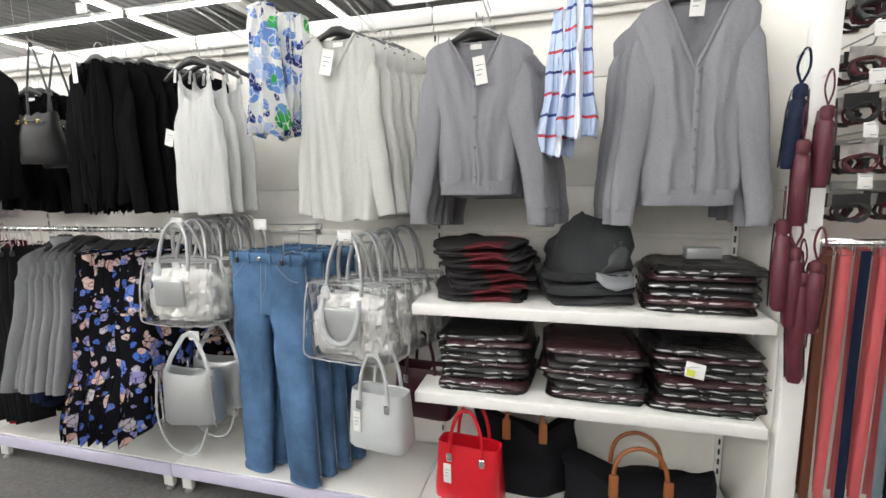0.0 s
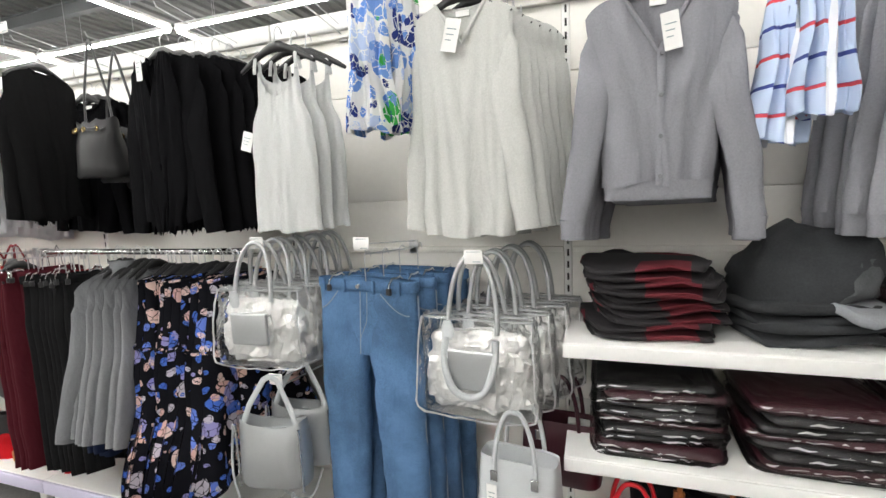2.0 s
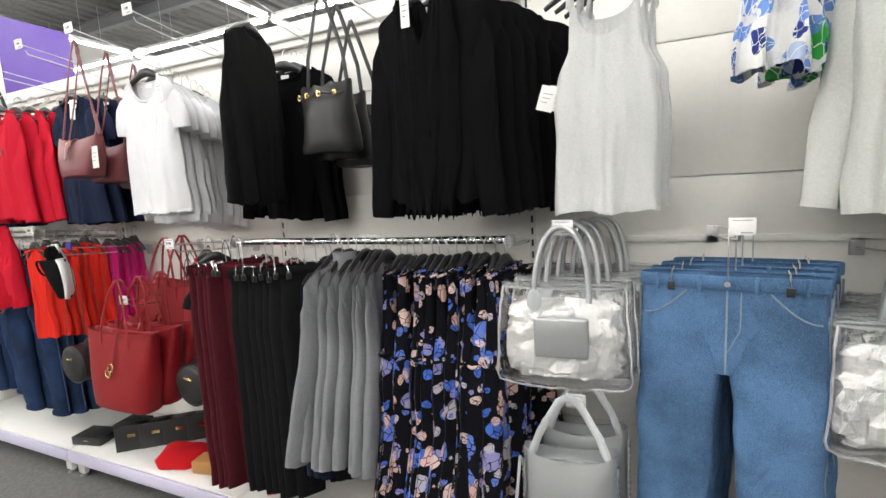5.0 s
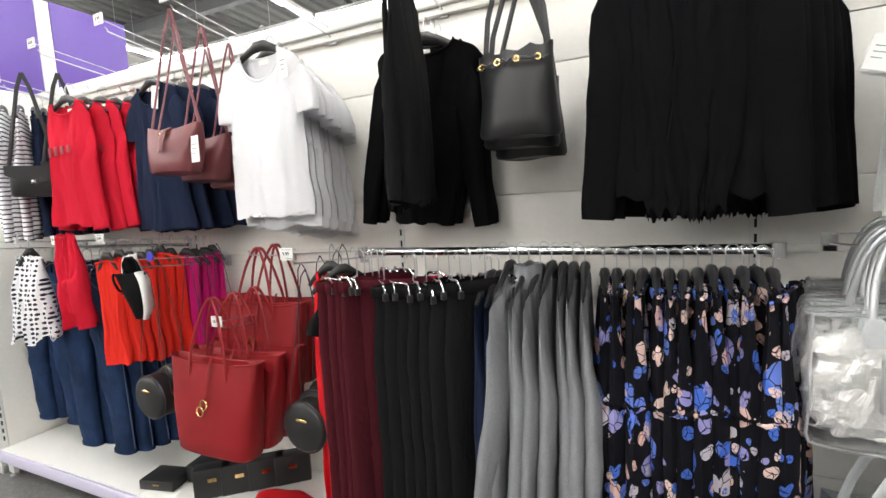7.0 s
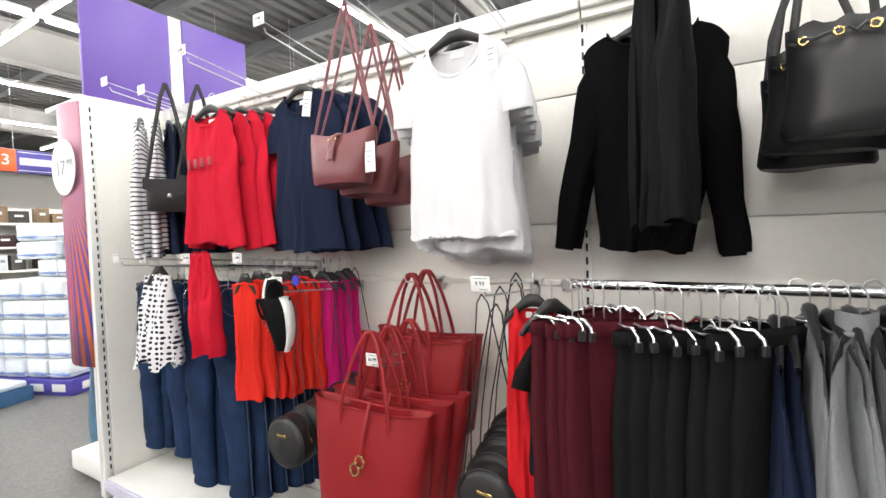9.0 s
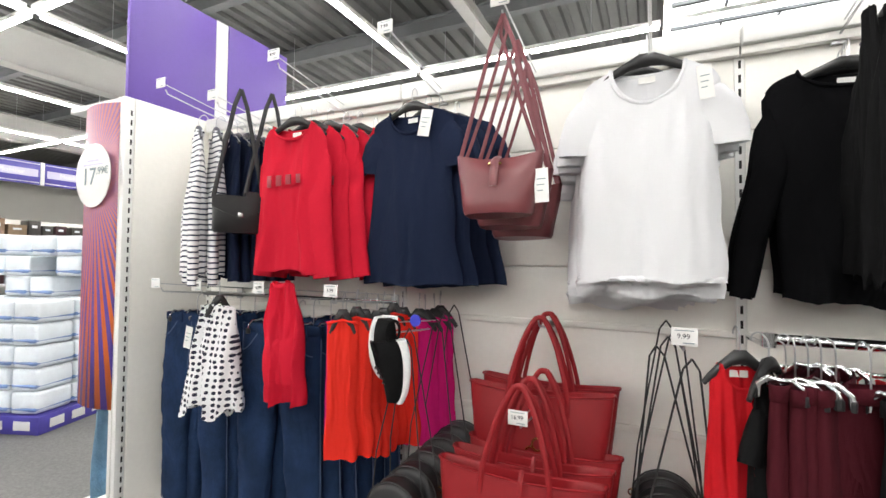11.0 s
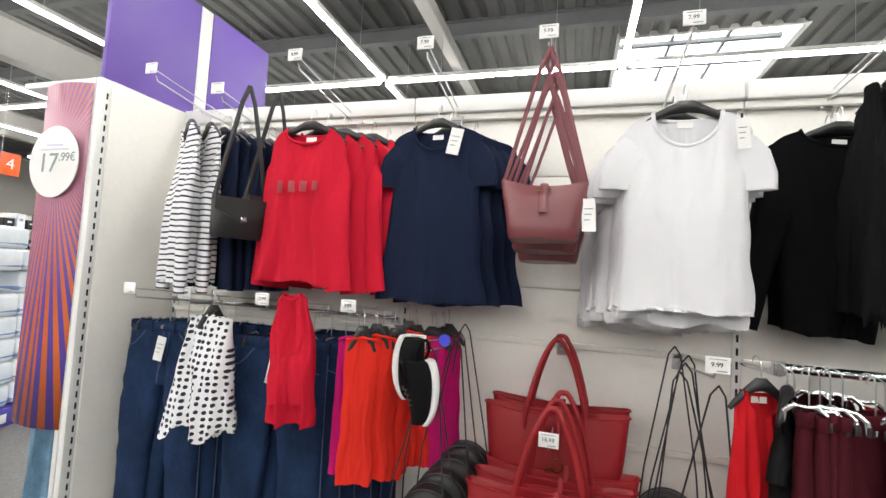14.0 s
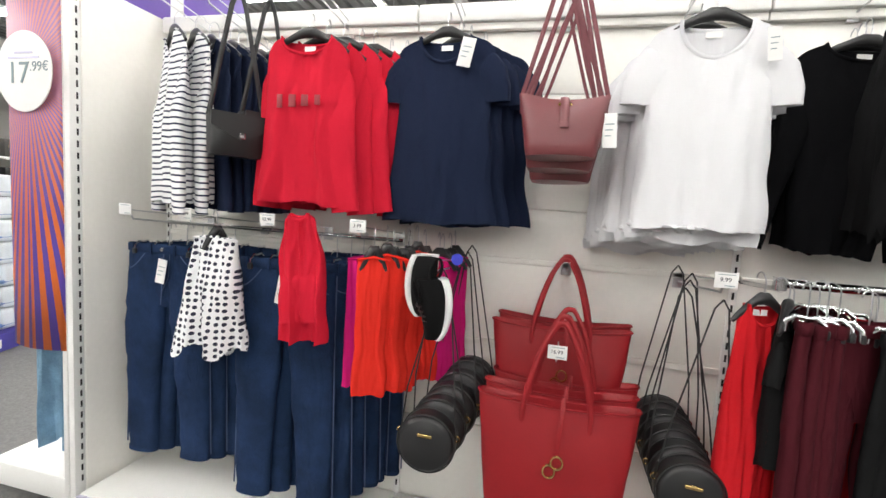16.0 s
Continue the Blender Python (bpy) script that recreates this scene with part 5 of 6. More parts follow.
def clear_bag(w, h, hh, label, group):
    """Silver bag sealed in clear vinyl, with round silver handles."""
    g = thing("vinyl_bag", label, "handbag", group)
    v = part("vinyl_shell", crumpled([(0, 0, -h * z, w * a, b, 3.4) for z, a, b in ((1.0, 0.46, 0.06), (0.97, 0.495, 0.075), (0.7, 0.50, 0.082), (0.35, 0.48, 0.07), (0.1, 0.465, 0.045), (0.0, 0.455, 0.03))], 90, 0.011, 26, w), PVC, g, "crinkled clear vinyl", smooth=False)
    v.visible_shadow = False
    part("filling", crumpled([(0, 0.005, z, w * a, b, 3) for z, a, b in ((-h + 0.016, 0.33, 0.030), (-h * 0.85, 0.40, 0.046), (-h * 0.5, 0.40, 0.046), (-h * 0.28, 0.36, 0.028), (-h * 0.17, 0.30, 0.012))], 110, 0.030, 21, w), FOIL, g, "crumpled silver filling", smooth=False)
    part("front_pouch", box(bmesh.new(), -w * 0.2, w * 0.2, -0.098, -0.082, -h * 0.68, -h * 0.28, 0.008), SILVER, g, "smooth silver front pouch")
    for s in (-1, 1):
        part("handle", sweep(bmesh.new(), [Vector((x * w, s * (0.05 - 0.03 * z / hh), z)) for x, z in ((-0.20, -0.05), (-0.20, 0.0), (-0.175, hh * 0.45), (-0.12, hh * 0.82), (-0.04, hh), (0.04, hh), (0.12, hh * 0.82), (0.175, hh * 0.45), (0.20, 0.0), (0.20, -0.05))], 0.0085, 8), SILVER, g)
        part("handle_patch", loft(bmesh.new(), [(x * w, s * 0.062, z, r, 0.006, 2) for x in (s * 0.2,) for z, r in ((-0.075, 0.012), (-0.06, 0.022), (-0.03, 0.022), (-0.01, 0.012))], 14), PALELEATHER, g)
    for s in (-1, 1):
        part("welded_seam", rough_up(sweep(bmesh.new(), [(w * x, s * y, -h * z) for x, y, z in ((-0.455, 0.030, 0.02), (-0.475, 0.052, 0.3), (-0.49, 0.066, 0.7), (-0.485, 0.066, 0.96), (-0.25, 0.074, 1.0), (0.0, 0.077, 1.0), (0.25, 0.074, 1.0), (0.485, 0.066, 0.96), (0.49, 0.066, 0.7), (0.475, 0.052, 0.3), (0.455, 0.030, 0.02))], 0.0034, 6), 0.006, 30, w), GLINTFILM, g, "bright welded vinyl seam")
    for z in (-0.012,):
        part("top_piping", sweep(bmesh.new(), [(w * 0.46 * math.copysign(abs(math.cos(a)) ** 0.6, math.cos(a)), 0.030 * math.copysign(abs(math.sin(a)) ** 0.6, math.sin(a)), z) for a in (2 * math.pi * k / 36 for k in range(36))], 0.005, 6, closed=True), SILVER, g)
    return g


g = clear_bag(0.395, 0.31, 0.17, "silver handbag under clear vinyl with round handles", "vinyl bags in two rows")
row_of(g, pose(-1.145, 1.72, 1.255, 0, 0, 4), 5, (0.025, 0.085, 0), 0.006, 4)
g = clear_bag(0.42, 0.34, 0.20, "large silver handbag wrapped in clear film with a drooping front handle", "vinyl bags in two rows")
part("drooping_handle", sweep(bmesh.new(), [(-0.085, -0.08, -0.06), (-0.082, -0.105, -0.14), (-0.055, -0.112, -0.22), (0, -0.115, -0.245), (0.055, -0.112, -0.22), (0.082, -0.092, -0.14), (0.085, -0.08, -0.06)], 0.012, 10), PALELEATHER, g)
row_of(g, pose(-0.275, 1.73, 1.175, 0, 0, -4), 4, (0.045, 0.105, 0), 0.006, 4)


def silver_hobo():
    g = thing("shoulder_bag", "silver leather shoulder bag with a chain edge", "handbag", "silver shoulder bags")
    bag_body(g, 0.14, 0.145, 0.28, 0.05, 0.07, SILVER, seed=8.0, sag=0.035, power=3.0, soft=0.014)
    for s in (-1, 1):
        part("strap", sweep(bmesh.new(), [(s * 0.12, -0.03, -0.03), (s * 0.09, -0.02, 0.05), (s * 0.03, 0.0, 0.15), (0, 0.0, 0.165)], 0.012, 6, 0.4), PALELEATHER, g)
        part("chain_edge", sweep(bmesh.new(), [(s * 0.14, -0.052, -0.26 * k / 24 - 0.02) for k in range(25)], [0.004 if k % 2 else 0.0065 for k in range(25)], 6), CHROME, g)
    part("long_strap", sweep(bmesh.new(), [(-0.15, -0.05, -0.02), (-0.165, -0.06, -0.22), (-0.12, -0.07, -0.36), (-0.03, -0.07, -0.42), (0.05, -0.07, -0.40), (0.10, -0.06, -0.28)], 0.005, 6), PALELEATHER, g)
    return g


g = silver_hobo()
row_of(g, pose(-1.13, 1.70, 0.725, 0, 0, 6), 2, (0.03, 0.16, 0), 0.006, 4)


def boxy_bag(material, label, group, w=0.28, h=0.25, hh=0.17, tag=True, patch=True):
    g = thing("handbag", label, "handbag", group)
    bag_body(g, w * 0.455, w * 0.5, h, 0.05, 0.075, material, open_top=True, seed=5.0, power=4.5)
    for s in (-1, 1):
        part("handle", sweep(bmesh.new(), [(x * w, s * (0.06 - 0.15 * max(0, z) * 0.3), z) for x, z in ((-0.24, -0.06), (-0.24, 0.0), (-0.20, hh * 0.5), (-0.10, hh * 0.92), (0.0, hh), (0.10, hh * 0.92), (0.20, hh * 0.5), (0.24, 0.0), (0.24, -0.06))], 0.008, 8), material, g)
        if patch:
            part("buckle", box(bmesh.new(), s * w * 0.24 - 0.013, s * w * 0.24 + 0.013, -0.076, -0.066, -0.07, -0.03, 0.004), CHROME, g)
    if tag:
        swing_tag(g, -w * 0.26, -0.082, -0.075, 0.035, 0.09, 0)
    return g


g = boxy_bag(PALELEATHER, "pale grey structured handbag with two handles", "structured handbags")
g.matrix_basis = pose(-0.135, 1.69, 0.715, 0, 0, -8)
g = boxy_bag(WINE, "dark wine handbag hanging behind the pale grey one", "structured handbags", 0.30, 0.24, 0.18, False)
g.matrix_basis = pose(-0.02, 1.97, 0.72, 0, 0, -6)
g = boxy_bag(BRIGHTRED, "bright red leather handbag standing on the base deck", "", 0.31, 0.265, 0.17, True)
g.matrix_basis = pose(0.225, 1.83, 0.438, 0, 0, -6)


def duffel(x, y, w, h, d, label):
    g = thing("duffel_bag", label, "travel bag", "black travel bags on the base deck", pose(x, y, 0.172 + h))
    bag_body(g, w * 0.5, w * 0.46, h, d * 0.25, d * 0.5, NYLON, open_top=False, seed=x, power=2.4, sag=0.09, soft=0.055)
    for s in (-1, 1):
        part("handle", sweep(bmesh.new(), [(sx * w, s * 0.06 - 0.02, z) for sx, z in ((-0.17, -0.05), (-0.16, 0.01), (-0.12, 0.065), (-0.04, 0.095), (0.04, 0.095), (0.12, 0.065), (0.16, 0.01), (0.17, -0.05))], 0.009, 8), TAN, g, "tan leather handle")
        part("leather_tab", box(bmesh.new(), s * w * 0.17 - 0.018, s * w * 0.17 + 0.018, -d * 0.33 - 0.02, -d * 0.33 - 0.005, -0.12, -0.02, 0.004), TAN, g, "tan leather tab")
    return g


duffel(0.46, 1.99, 0.48, 0.37, 0.20, "black nylon travel bag with tan leather tabs")
duffel(0.93, 1.88, 0.60, 0.25, 0.26, "low black nylon travel bag with tan handles")


def drum_bag(m_list, peg_at):
    """Round black bags in a row, with long thin straps up to their peg."""
    g = thing("round_bag", "round black bag with a gold plate on long straps", "handbag", "round black bags")
    bm = bmesh.new()
    prof = [(0.0, -0.045), (0.085, -0.045), (0.098, -0.036), (0.102, -0.02), (0.102, 0.02), (0.098, 0.036), (0.085, 0.045), (0.0, 0.045)]
    rings = []
    for r, y in prof[1:-1]:
        rings.append([bm.verts.new((r * math.cos(t), y, r * math.sin(t))) for t in (2 * math.pi * k / 32 for k in range(32))])
    for a, b in zip(rings, rings[1:]):
        for j in range(32):
            bm.faces.new((a[j], a[(j + 1) % 32], b[(j + 1) % 32], b[j]))
    bm.faces.new(rings[0])
    bm.faces.new(rings[-1])
    part("body", bm, BLACKLEATHER, g)
    part("name_plate", box(bmesh.new(), -0.026, 0.026, -0.052, -0.0455, 0.03, 0.042, 0.002), GOLD, g, "small gold name plate")
    for y in (-0.03, 0.03):
        part("zip", sweep(bmesh.new(), [(0.103 * math.cos(t), y, 0.103 * math.sin(t)) for t in (2 * math.pi * k / 40 for k in range(40))], 0.003, 5, closed=True), BLACKPL, g)
    for s in (-1, 1):
        part("strap", sweep(bmesh.new(), [(s * 0.10, 0, 0.02), (s * 0.085, 0, 0.18), (s * 0.02 + peg_at[0] * 0.9, 0, peg_at[1] - 0.03), (peg_at[0], 0, peg_at[1])], 0.0028, 6, 0.6), BLACKPL, g)
        part("strap_ring", sweep(bmesh.new(), [(s * 0.103 + 0.010 * math.cos(t), 0, 0.02 + 0.010 * math.sin(t)) for t in (2 * math.pi * i / 12 for i in range(12))], 0.0025, 5, closed=True), GOLD, g)
    for k, m in enumerate(m_list):
        if k:
            copy_thing(g, m)
        else:
            g.matrix_basis = m


drum_bag([pose(-3.735 + 0.02 * k, 1.71 + 0.09 * k, 0.73 + 0.022 * k, 0, R.uniform(-6, 6), 0) for k in range(5)], (0.03, 0.58))
drum_bag([pose(-2.885 - 0.006 * k, 1.755 + 0.08 * k, 0.70 + 0.016 * k, 0, R.uniform(-6, 6), 0) for k in range(5)], (0.0, 0.62))


# ---- lower row: jeans, tops, trousers, shoes ----
C = [None, 0.17, True, "clip hangers"]
g = trousers("jeans", "light blue denim jeans hung from a clip hanger", "light blue jeans", DENIM_L, 0.22, 1.10, STITCH, 0.045, 1.0, spread=0.035)
row_of(g, pose(-0.70, 1.755, 1.285, 0, 0, -10), 4, (0.035, 0.085, 0.0), 0.006, 4, C)
g = trousers("jeans", "dark blue denim jeans hung from a clip hanger", "dark blue jeans", DENIM_D, 0.205, 1.0, STITCH_D, 0.04, 4.0, flare=0.9, spread=0.035)
swing_tag(g, 0.02, -0.06, -0.06, 0.045, 0.11, 10)
row_of(g, pose(-5.06, 1.93, 1.30, 0, 0, 4), 5, (0.05, 0.045, 0.0), 0.006, 4, C)
row_of(copy_thing(g, pose(-4.38, 1.83, 1.305)), pose(-4.37, 1.81, 1.305, 0, 0, 2), 6, (0.038, 0.06, 0.0), 0.006, 4, C)
g = panel_cloth("blouse", "white sleeveless blouse with dark polka dots", "blouse", "", POLKA, 0.09, 0.15, 0.44, 0.05, 6, 0.016, 3.0, 0.04)
g.matrix_basis = pose(-4.60, 1.685, 1.385, 0, 2, 6)
hanger(pose(-4.60, 1.69, 1.385, 0, 0, 60), 0.05)
g = top("red_top", "folded red long-sleeved top hung over a peg", "top", "", RED, [0.06, 0.085, 0.09, 0.092], 0.46, 0.03, 0.02, 0.03, False, 0.36, 0.035, 5, 0.016, 6.6, 0.01, 0, None, 0.055, 0.045, -0.02, False)
g.matrix_basis = pose(-4.25, 1.685, 1.49, 0, -4, 8)
g = panel_cloth("trousers", "orange-red folded trousers on a hanger", "trousers", "folded bright trousers", ORANGE, 0.055, 0.06, 0.50, 0.014, 3, 0.004, 2.0, 0.006)
row_of(g, pose(-3.965, 1.70, 1.36, 0, 0, 25), 7, (0.022, 0.038, 0.0), 0.012, 8, [None, 0.045])
g = panel_cloth("trousers", "magenta folded trousers on a hanger", "trousers", "folded bright trousers", PINKTR, 0.055, 0.06, 0.50, 0.014, 3, 0.004, 3.0, 0.006)
row_of(g, pose(-3.80, 1.98, 1.345, 0, 0, 25), 4, (0.012, 0.04, 0.0), 0.010, 8, [None, 0.07])
copy_thing(g, pose(-4.05, 1.80, 1.345, 0, 0, 30))


def shoe(m):
    g = thing("trainer", "black knitted trainer with a white sole hung by its laces", "shoe", "pair of trainers", m)
    n = 14
    rings_s, rings_u = [], []
    for i in range(n + 1):
        t = i / n
        a = 0.050 * (math.sin(math.pi * (0.06 + 0.9 * t)) ** 0.45) * (0.84 + 0.22 * t)
        zz = 0.25 * t - 0.125
        rings_s.append((0, -0.022 * abs(2 * t - 1) ** 2.5, zz, a + 0.004, 0.014 + 0.006 * (1 - t), 3))
        rings_u.append((0, -0.036 - 0.028 * (1 - t) ** 1.2, zz * 0.97, a * 0.95, 0.036 + 0.034 * (1 - t) ** 1.2, 2.3))
    part("sole", loft(bmesh.new(), rings_s, 20), RUBBER, g, "white rubber sole")
    part("upper", loft(bmesh.new(), rings_u, 22), BLACKCL, g, "black knitted upper")
    part("collar", sweep(bmesh.new(), [(0.030 * math.cos(t), -0.125 + 0.012 * math.sin(t), -0.075 + 0.045 * math.sin(t)) for t in (2 * math.pi * k / 20 for k in range(20))], 0.006, 6, closed=True), BLACKCL, g)
    for k in range(5):
        part("lace", sweep(bmesh.new(), [(-0.024, -0.110 + 0.010 * k, -0.02 + 0.02 * k), (0, -0.120 + 0.010 * k, -0.016 + 0.02 * k), (0.024, -0.110 + 0.010 * k, -0.02 + 0.02 * k)], 0.0035, 5), BLACKPL, g)
    return g


shoe(pose(-3.815, 1.72, 1.275, 0, 174, 58) @ Matrix.Scale(0.86, 4))
shoe(pose(-3.70, 1.70, 1.205, 0, 186, -52) @ Matrix.Scale(0.86, 4))
lab = thing("size_marker", "round blue size disc on the peg", "marker")
part("disc", loft(bmesh.new(), [(0, 0, z, 0.02, 0.02, 2) for z in (-0.003, 0.003)], 24), BLUEPL, lab)
lab.matrix_basis = pose(-3.67, 1.71, 1.375, 90)


def on_rail(ob, xs, z, y=1.87, turn=90, spread=6.0, clip=False):
    hk = None
    for k, x in enumerate(xs):
        m = pose(x, y + R.uniform(-0.015, 0.015), z + R.uniform(-0.008, 0.008), 0, 0, turn + R.uniform(-spread, spread))
        if k:
            copy_thing(ob, m)
            copy_thing(hk, m)
        else:
            ob.matrix_basis = m
            hk = hanger(m, 0.15, clip, "hangers on the round rail")


g = panel_cloth("dress", "black dress printed with blue and pink flowers", "dress", "floral dresses on the rail", FLOWERS, 0.17, 0.36, 0.88, 0.035, 8, 0.016, 4.0, 0.05)
on_rail(g, [-1.36 - 0.035 * k for k in range(13)], 1.285, 1.845)
copy_thing(g, pose(-1.335, 1.82, 1.28, 0, 0, 66))
g = top("jersey_top", "mid-grey long-sleeved roll-neck top on the rail", "top", "grey tops on the rail", MIDGREY, [0.19, 0.21, 0.215, 0.22], 0.66, 0.06, 0.02, 0.07, False, 0.66, 0.022, 5, 0.008, 2.1, 0.01, 0, None, 0.08, 0.05, 0.10, False)
on_rail(g, [-1.835 - 0.034 * k for k in range(8)], 1.30, 1.845)
part("collar", rough_up(loft(bmesh.new(), [(0, 0, z, 0.05, 0.035, 2.4) for z in (-0.03, 0.0, 0.03, 0.045)], 18, (False, False)), 0.006, 20), MIDGREY, copy_thing(g, pose(-2.00, 1.80, 1.295, 0, 0, 66)))
g = top("jersey_top", "navy long-sleeved top on the rail", "top", "", NAVY, [0.17, 0.19, 0.19], 0.85, 0.06, 0.02, 0.07, False, 0.75, 0.03, 5, 0.006, 2.5, 0.01, 0, None, 0.06, 0.05, 0.02, False)
on_rail(g, [-2.115, -2.14], 1.27)
g = trousers("trousers", "black cloth trousers hung on the rail", "black trousers on the rail", CHARCOAL, 0.15, 0.98, STITCH_D, 0.022, 2.0, False, spread=0.03)
on_rail(g, [-2.14 - 0.040 * k for k in range(7)], 1.285, 1.78, 50, 9, True)
g = trousers("trousers", "maroon cloth trousers hung on the rail", "maroon trousers on the rail", MAROON, 0.155, 1.0, STITCH_D, 0.026, 3.0, False, spread=0.03)
on_rail(g, [-2.535 - 0.028 * k for k in range(4)], 1.295, 1.78, 62, 7, True)
m = pose(-2.485, 1.735, 1.295, 0, 0, 20)
hanger(m, 0.13, True, "hangers on the round rail")
copy_thing(g, m)
g = panel_cloth("trousers", "bright red cloth hanging between the dark trousers", "trousers", "red trousers on the rail", REDTR, 0.14, 0.16, 1.0, 0.02, 5, 0.01, 3.0, 0.02)
on_rail(g, [-2.41, -2.62], 1.27, 1.85, 80, 5, True)
g = top("jumpsuit", "red zipped sleeveless jumpsuit at the end of the rail", "jumpsuit", "", REDTR, [0.075, 0.085, 0.085, 0.09], 0.92, 0.05, 0.06, 0.05, False, None, 0.04, 6, 0.014, 5.5, 0.01, 0, None)
g.matrix_basis = pose(-2.735, 1.77, 1.31, 0, 0, 15)
hanger(pose(-2.735, 1.77, 1.31, 0, 0, 15), 0.09)
swing_tag(g, 0.10, -0.06, -0.06, 0.055, 0.12, -4)
g = top("t_shirt", "black short-sleeved top beside the red jumpsuit", "t-shirt", "", BLACKCL, [0.08, 0.09, 0.10], 0.45, 0.04, 0.05, 0.05, False, 0.12, 0.035, 5, 0.012, 7.7, 0.01, 0, None, 0.06, 0.05, 0.03)
g.matrix_basis = pose(-2.675, 1.76, 1.30, 0, 0, 60)
hanger(pose(-2.675, 1.76, 1.30, 0, 0, 60), 0.12)

# ---- goods on the two shelves ----
def folded(name, label, group, material, w, d, h, seed, layers=2):
    """A folded length of thick cloth with rounded folds at the front."""
    g = thing(name, label, "scarf", group)
    for k in range(layers):
        hh = h / layers
        bm = loft(bmesh.new(), [(0, 0, hh * k + z * hh, w * 0.5 * a, d * 0.5 * a, 5) for z, a in ((0.02, 0.93), (0.2, 0.99), (0.5, 1.0), (0.8, 0.99), (0.98, 0.93))], 40)
        part("fold", rough_up(rough_up(bm, 0.040, 5.0, seed + k), 0.012, 15, seed), material, g)
    return g


def pile(make, n, x, y, z, h, jx=0.012, turn=4, wedge=0.0):
    g = None
    for k in range(n):
        m = pose(x + R.uniform(-jx, jx), y + R.uniform(-jx, jx), z + h * k, 0, wedge, R.uniform(-turn, turn))
        if g is None:
            g = make
            g.matrix_basis = m
        else:
            copy_thing(g, m)


pile(folded("folded_scarf", "folded maroon and black checked scarf on a pile", "checked scarves", CHECK, 0.40, 0.35, 0.046, 1.0, 3), 5, 0.285, 1.955, 1.096, 0.047, 0.03, 14)
pile(folded("folded_scarf", "folded charcoal grey felt scarf on a pile", "grey scarves", GREYCHECK, 0.36, 0.34, 0.055, 3.0, 2), 2, 0.70, 1.955, 1.096, 0.055, 0.02, 9)
g = thing("folded_scarf", "bunched dark grey checked scarf heaped on the pile", "scarf", "grey scarves", pose(0.70, 1.97, 1.205, 0, 0, 8))
for nm, mat, dx, dy, w, d, h, sd in (("bunched_cloth", GREYCHECK, 0, 0, 0.16, 0.14, 0.215, 6.0), ("light_check", GREYFELT2, 0.050, -0.006, 0.068, 0.138, 0.19, 6.0)):
    bm = loft(bmesh.new(), [(dx + 0.02 * z, dy, h * z, w * a, d * a, 4.2) for z, a in ((0.0, 0.96), (0.08, 1.02), (0.22, 0.97), (0.32, 1.03), (0.45, 0.98), (0.60, 0.98), (0.74, 0.92), (0.86, 0.80), (0.94, 0.60), (0.98, 0.3))], 52)
    part(nm, rough_up(rough_up(bm, 0.06, 6, 2.0), 0.022, 15, 2.0), mat, g)
g = folded("folded_scarf", "light grey folded scarf end", "grey scarves", GREYFELT, 0.14, 0.16, 0.025, 6.0, 1)
g.matrix_basis = pose(0.80, 1.83, 1.196, 6, 8, 14)


def pack(material, w, d, h, label, group, seed):
    g = thing("wrapped_scarf", label, "wrapped scarf", group)
    part("cloth", rough_up(loft(bmesh.new(), [(0, 0, h * z, w * 0.48 * a, d * 0.48 * a, 9) for z, a in ((0.05, 0.96), (0.2, 0.995), (0.4, 0.995), (0.7, 0.955), (0.95, 0.90))], 48), 0.007, 9, seed), material, g)
    f = part("clear_wrap", crumpled([(0, 0, h * z, w * 0.5 * a, d * 0.5 * a, 8) for z, a in ((0.0, 0.97), (0.12, 1.01), (0.3, 1.02), (0.65, 0.985), (1.02, 0.92), (1.05, 0.7), (1.05, 0.2))], 72, 0.008, 21, seed), FILM, g, "shiny clear wrap", smooth=False)
    f.visible_shadow = False
    # bright slivers shaped as creases along the front edge, standing in for the wrap's glints
    rnd = random.Random(int(seed * 17) + 3)
    bm = bmesh.new()
    x = -w * 0.47
    while x < w * 0.44:
        run = rnd.uniform(0.012, 0.075)
        if rnd.random() < 0.66:
            y, z, t = -d * 0.5 - rnd.uniform(0.002, 0.008), h * rnd.uniform(0.25, 0.85), rnd.uniform(0.0012, 0.0042)
            pts = [(x + run * q, y + rnd.uniform(-0.003, 0.003), z + rnd.uniform(-0.003, 0.003)) for q in (0, 0.3, 0.65, 1)]
            sweep(bm, pts, [t * 0.3, t, t * 0.8, t * 0.2], 6, 0.6)
        x += run + rnd.uniform(0.0, 0.02)
    c = part("film_crease", bm, GLINTFILM, g, "bright slivers of film added for the glints on the wrap")
    c.visible_shadow = False
    c["kind"] = "stuff"
    return g


for k, (x, z, n, w) in enumerate(((0.30, 0.706, 9, 0.38), (0.74, 0.706, 8, 0.38), (1.145, 0.706, 9, 0.38), (1.12, 1.096, 6, 0.38))):
    a = pack(PACKM, w, 0.37, 0.027, "dark scarf folded in shiny clear wrap", "wrapped scarves", k)
    b = pack(PACKR, w, 0.37, 0.027, "maroon scarf folded in shiny clear wrap", "wrapped scarves", k + 3)
    for i in range(n):
        m = pose(x + R.uniform(-0.018, 0.018), 1.955 + R.uniform(-0.02, 0.01), z + 0.028 * i, R.uniform(-1.2, 1.2), R.uniform(-1.2, 1.2), R.uniform(-6, 6))
        o = a if i % 3 != 1 else b
        if i in (0, 1):
            o.matrix_basis = m
        else:
            copy_thing(o, m)
tk = thing("shelf_ticket", "white and yellow price sticker on a wrapped scarf", "price ticket", m=pose(1.09, 1.752, 0.885, -18, 14, 6))
